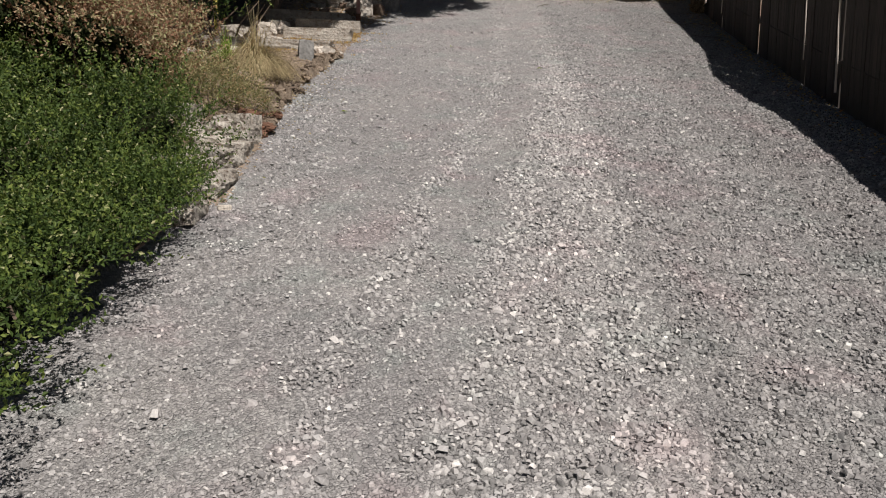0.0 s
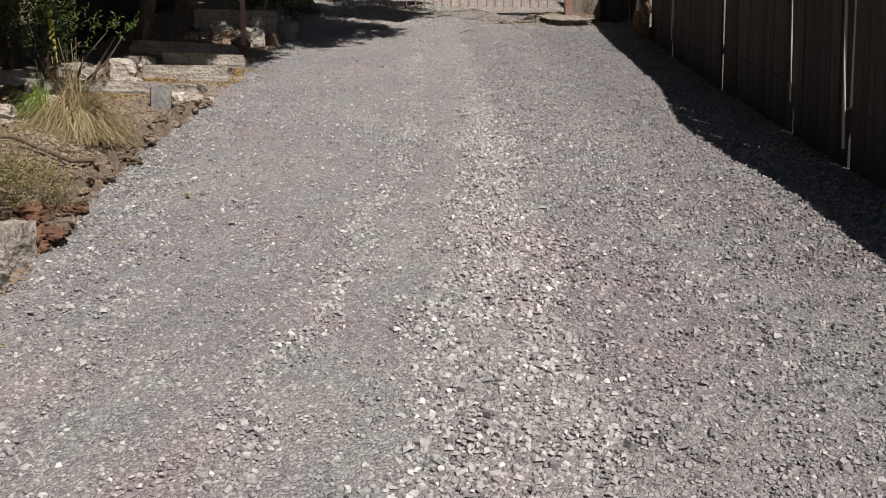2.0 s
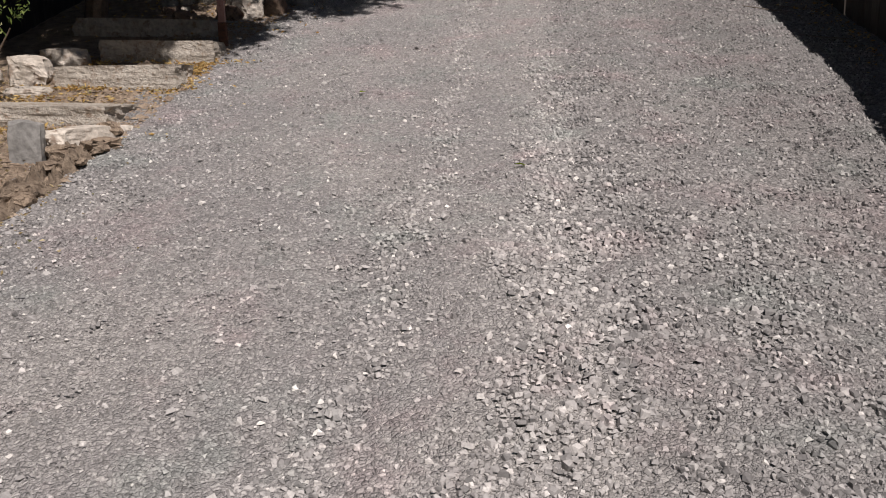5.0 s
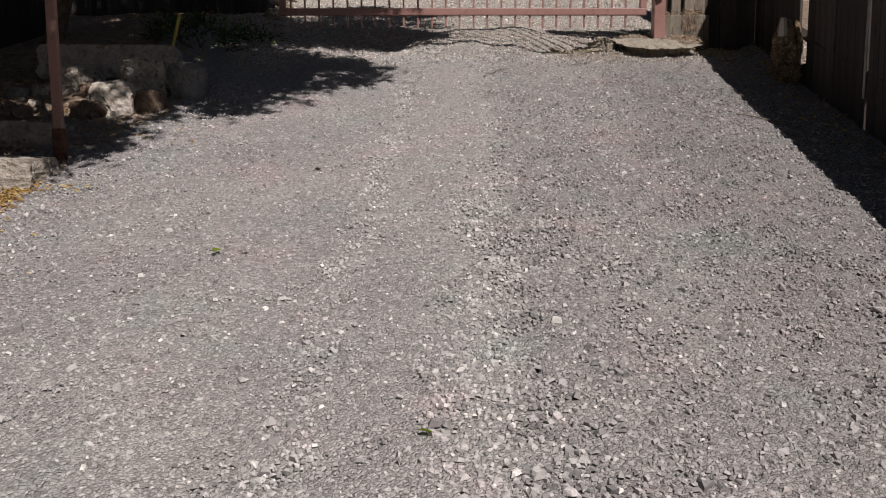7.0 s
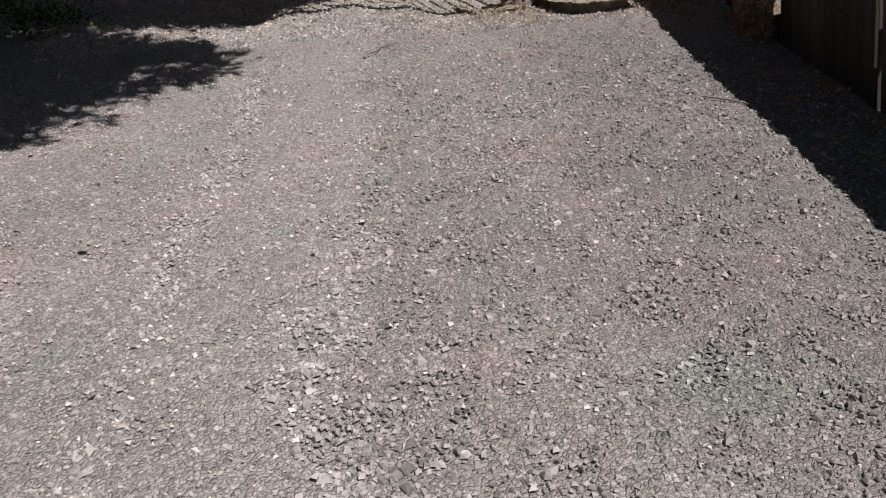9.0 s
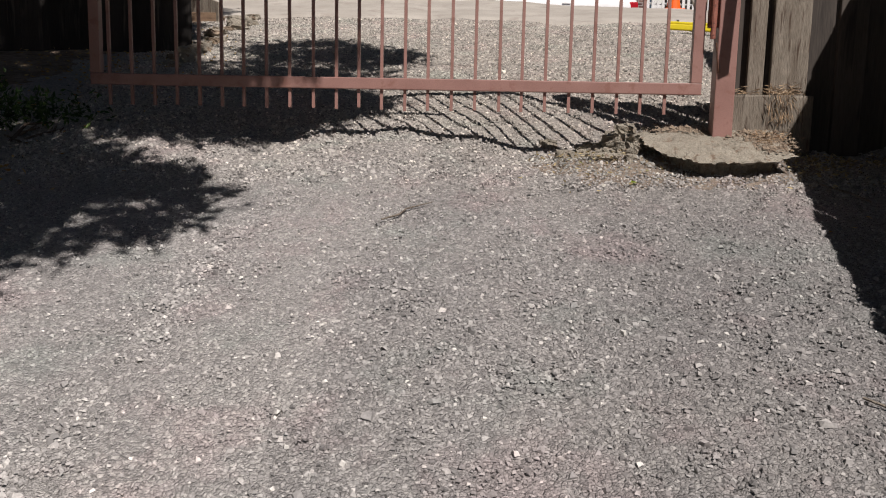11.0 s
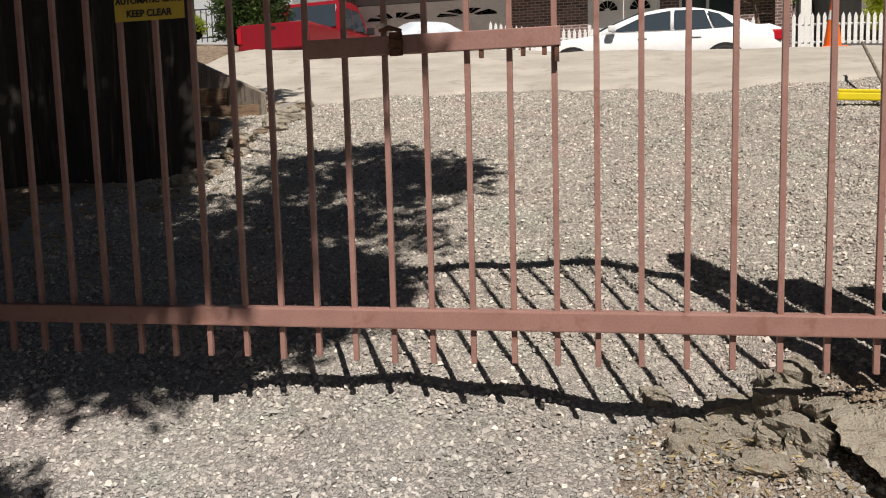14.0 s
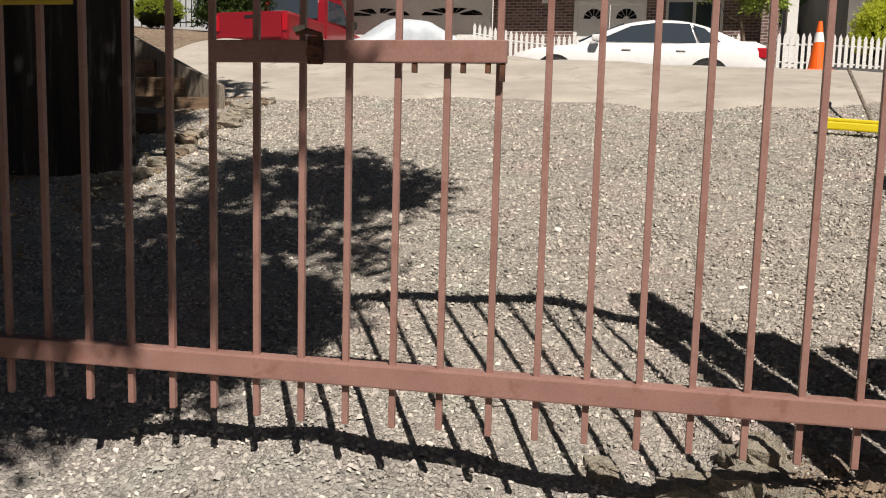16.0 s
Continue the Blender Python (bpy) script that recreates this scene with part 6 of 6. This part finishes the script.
def plain_house(name, x0, x1, y0, y1, h, mat, label, roof_mat, windows=()):
    base = gz((x0 + x1) / 2, y0) - 0.3
    g = thing(name, ((x0 + x1) / 2, y0, base), label, "house")
    hw = (x1 - x0) / 2
    for lo, hi in (((-hw, 0, 0), (hw, 0.2, h)), ((-hw, y1 - y0 - 0.2, 0), (hw, y1 - y0, h)), ((-hw, 0.2, 0), (-hw + 0.2, y1 - y0 - 0.2, h)), ((hw - 0.2, 0.2, 0), (hw, y1 - y0 - 0.2, h))):
        bm = bmesh.new()
        box(bm, lo, hi)
        part("wall", bm, mat, g)
    bm = bmesh.new()
    d = y1 - y0
    vs = [bm.verts.new(p) for p in ((-hw - 0.4, -0.5, h - 0.1), (hw + 0.4, -0.5, h - 0.1), (hw + 0.4, d + 0.5, h - 0.1), (-hw - 0.4, d + 0.5, h - 0.1), (-hw - 0.4, d / 2, h + 1.6), (hw + 0.4, d / 2, h + 1.6))]
    for q in ((0, 1, 5, 4), (2, 3, 4, 5), (0, 4, 3), (1, 2, 5), (3, 2, 1, 0)):
        bm.faces.new([vs[i] for i in q])
    part("roof", bm, roof_mat, g)
    for x, z, w, hh in windows:
        bm = bmesh.new()
        box(bm, (x - w / 2, -0.02, z), (x + w / 2, 0.0, z + hh), 0.0)
        wn_ = part("window", bm, M_GLASS, g)
        for lo, hi in (((x - w / 2 - 0.07, -0.04, z - 0.07), (x + w / 2 + 0.07, -0.0, z - 0.0)), ((x - w / 2 - 0.07, -0.04, z + hh), (x + w / 2 + 0.07, 0, z + hh + 0.07)), ((x - w / 2 - 0.07, -0.04, z), (x - w / 2, 0, z + hh)), ((x + w / 2, -0.04, z), (x + w / 2 + 0.07, 0, z + hh))):
            bm = bmesh.new()
            box(bm, lo, hi)
            part("window_frame", bm, mat, wn_)


plain_house("white_house", -24, -9.4, 40, 50, 5.5, M_PALE, "white rendered house behind the shrubs", M_GREYSIDE)
plain_house("dark_house", 8.6, 20, 36.5, 46, 5.0, M_DARKSIDE, "dark grey house behind the bamboo", M_DARKSIDE, ((-4.0, 2.2, 0.9, 1.0),))


def picket_fence(x0, x1, y, label):
    g = thing("picket_fence", (x0, y, gz(x0, y)), label, "fence", "white picket fences")
    n = int((x1 - x0) / 0.14)
    me = None
    for k in range(n + 1):
        x = k * 0.14
        z = gz(x0 + x, y) - gz(x0, y)
        if me is None:
            bm = bmesh.new()
            vs = [bm.verts.new((sx_ * 0.04, yy, zz)) for yy in (-0.01, 0.01) for sx_, zz in ((-1, 0.03), (1, 0.03), (1, 0.86), (0, 0.96), (-1, 0.86))]
            bm.faces.new(vs[:5])
            bm.faces.new(vs[5:][::-1])
            for i in range(5):
                bm.faces.new((vs[i], vs[i + 5], vs[(i + 1) % 5 + 5], vs[(i + 1) % 5]))
            ob = part("picket", bm, M_WHITE, g)
            me = ob.data
        else:
            ob = new("picket", me)
            ob.parent = g
        ob.matrix_basis = pose(x, 0, z)
    for h in (0.25, 0.68):
        bm = bmesh.new()
        pts = [(x, 0.03, gz(x0 + x, y) - gz(x0, y) + h) for x in np.linspace(0, x1 - x0, 8)]
        tube(bm, pts, 0.028, 4)
        part("rail", bm, M_WHITE, g)


picket_fence(-1.25, 5.6, 34.0, "white wooden picket fence before the brick house")
picket_fence(6.35, 8.9, 33.5, "white wooden picket fence beside the bamboo")

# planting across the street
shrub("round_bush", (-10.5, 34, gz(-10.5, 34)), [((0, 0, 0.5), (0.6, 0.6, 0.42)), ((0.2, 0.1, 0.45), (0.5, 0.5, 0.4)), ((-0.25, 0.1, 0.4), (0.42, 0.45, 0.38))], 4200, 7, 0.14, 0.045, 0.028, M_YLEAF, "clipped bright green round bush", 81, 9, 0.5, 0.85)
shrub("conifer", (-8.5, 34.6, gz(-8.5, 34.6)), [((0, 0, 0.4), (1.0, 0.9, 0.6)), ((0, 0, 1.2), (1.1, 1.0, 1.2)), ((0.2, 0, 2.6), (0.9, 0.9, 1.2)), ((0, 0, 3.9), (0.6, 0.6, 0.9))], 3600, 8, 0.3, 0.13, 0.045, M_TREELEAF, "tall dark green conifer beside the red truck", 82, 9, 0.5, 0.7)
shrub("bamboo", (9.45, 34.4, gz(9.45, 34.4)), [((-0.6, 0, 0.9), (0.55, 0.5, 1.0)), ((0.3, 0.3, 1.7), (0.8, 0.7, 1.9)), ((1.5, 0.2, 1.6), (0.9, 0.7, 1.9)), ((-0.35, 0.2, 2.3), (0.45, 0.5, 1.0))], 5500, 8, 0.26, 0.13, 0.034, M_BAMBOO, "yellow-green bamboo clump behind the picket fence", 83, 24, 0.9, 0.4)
tree("small_tree", (5.6, 34.9, gz(5.6, 34.9)), (0.1, 0.0, 1.9), [((0.2, -0.2, 2.3), (0.75, 0.6, 0.7)), ((-0.5, 0.0, 2.0), (0.45, 0.5, 0.4)), ((0.6, 0, 1.6), (0.4, 0.4, 0.4)), ((0.0, 0, 3.0), (0.9, 0.7, 0.7))], 1500, 84, "small green street tree before the house", 0.06, 8, M_MIDLEAF)
tree("garden_tree", (8.4, 42.5, gz(8.4, 42.5)), (0, 0, 4.0), [((0, 0, 4.5), (1.6, 1.4, 1.6)), ((0.5, 0, 2.8), (1.2, 1.0, 1.2))], 1800, 85, "leafy tree between the two houses", 0.12, 8)


def railing(x0, x1, y):
    z = gz(x0, y)
    g = thing("metal_railing", (x0, y, z), "black metal railing before the white house", "railing")
    n = 11
    for k in range(n):
        bm = bmesh.new()
        x = (x1 - x0) * k / (n - 1)
        box(bm, (x - 0.012, -0.012, 0.0), (x + 0.012, 0.012, 1.0))
        part("bar", bm, M_BRONZE, g)
    for h in (0.12, 1.0):
        bm = bmesh.new()
        box(bm, (-0.02, -0.02, h), (x1 - x0 + 0.02, 0.02, h + 0.035))
        part("rail", bm, M_BRONZE, g)


railing(-12.2, -10.3, 36.0)
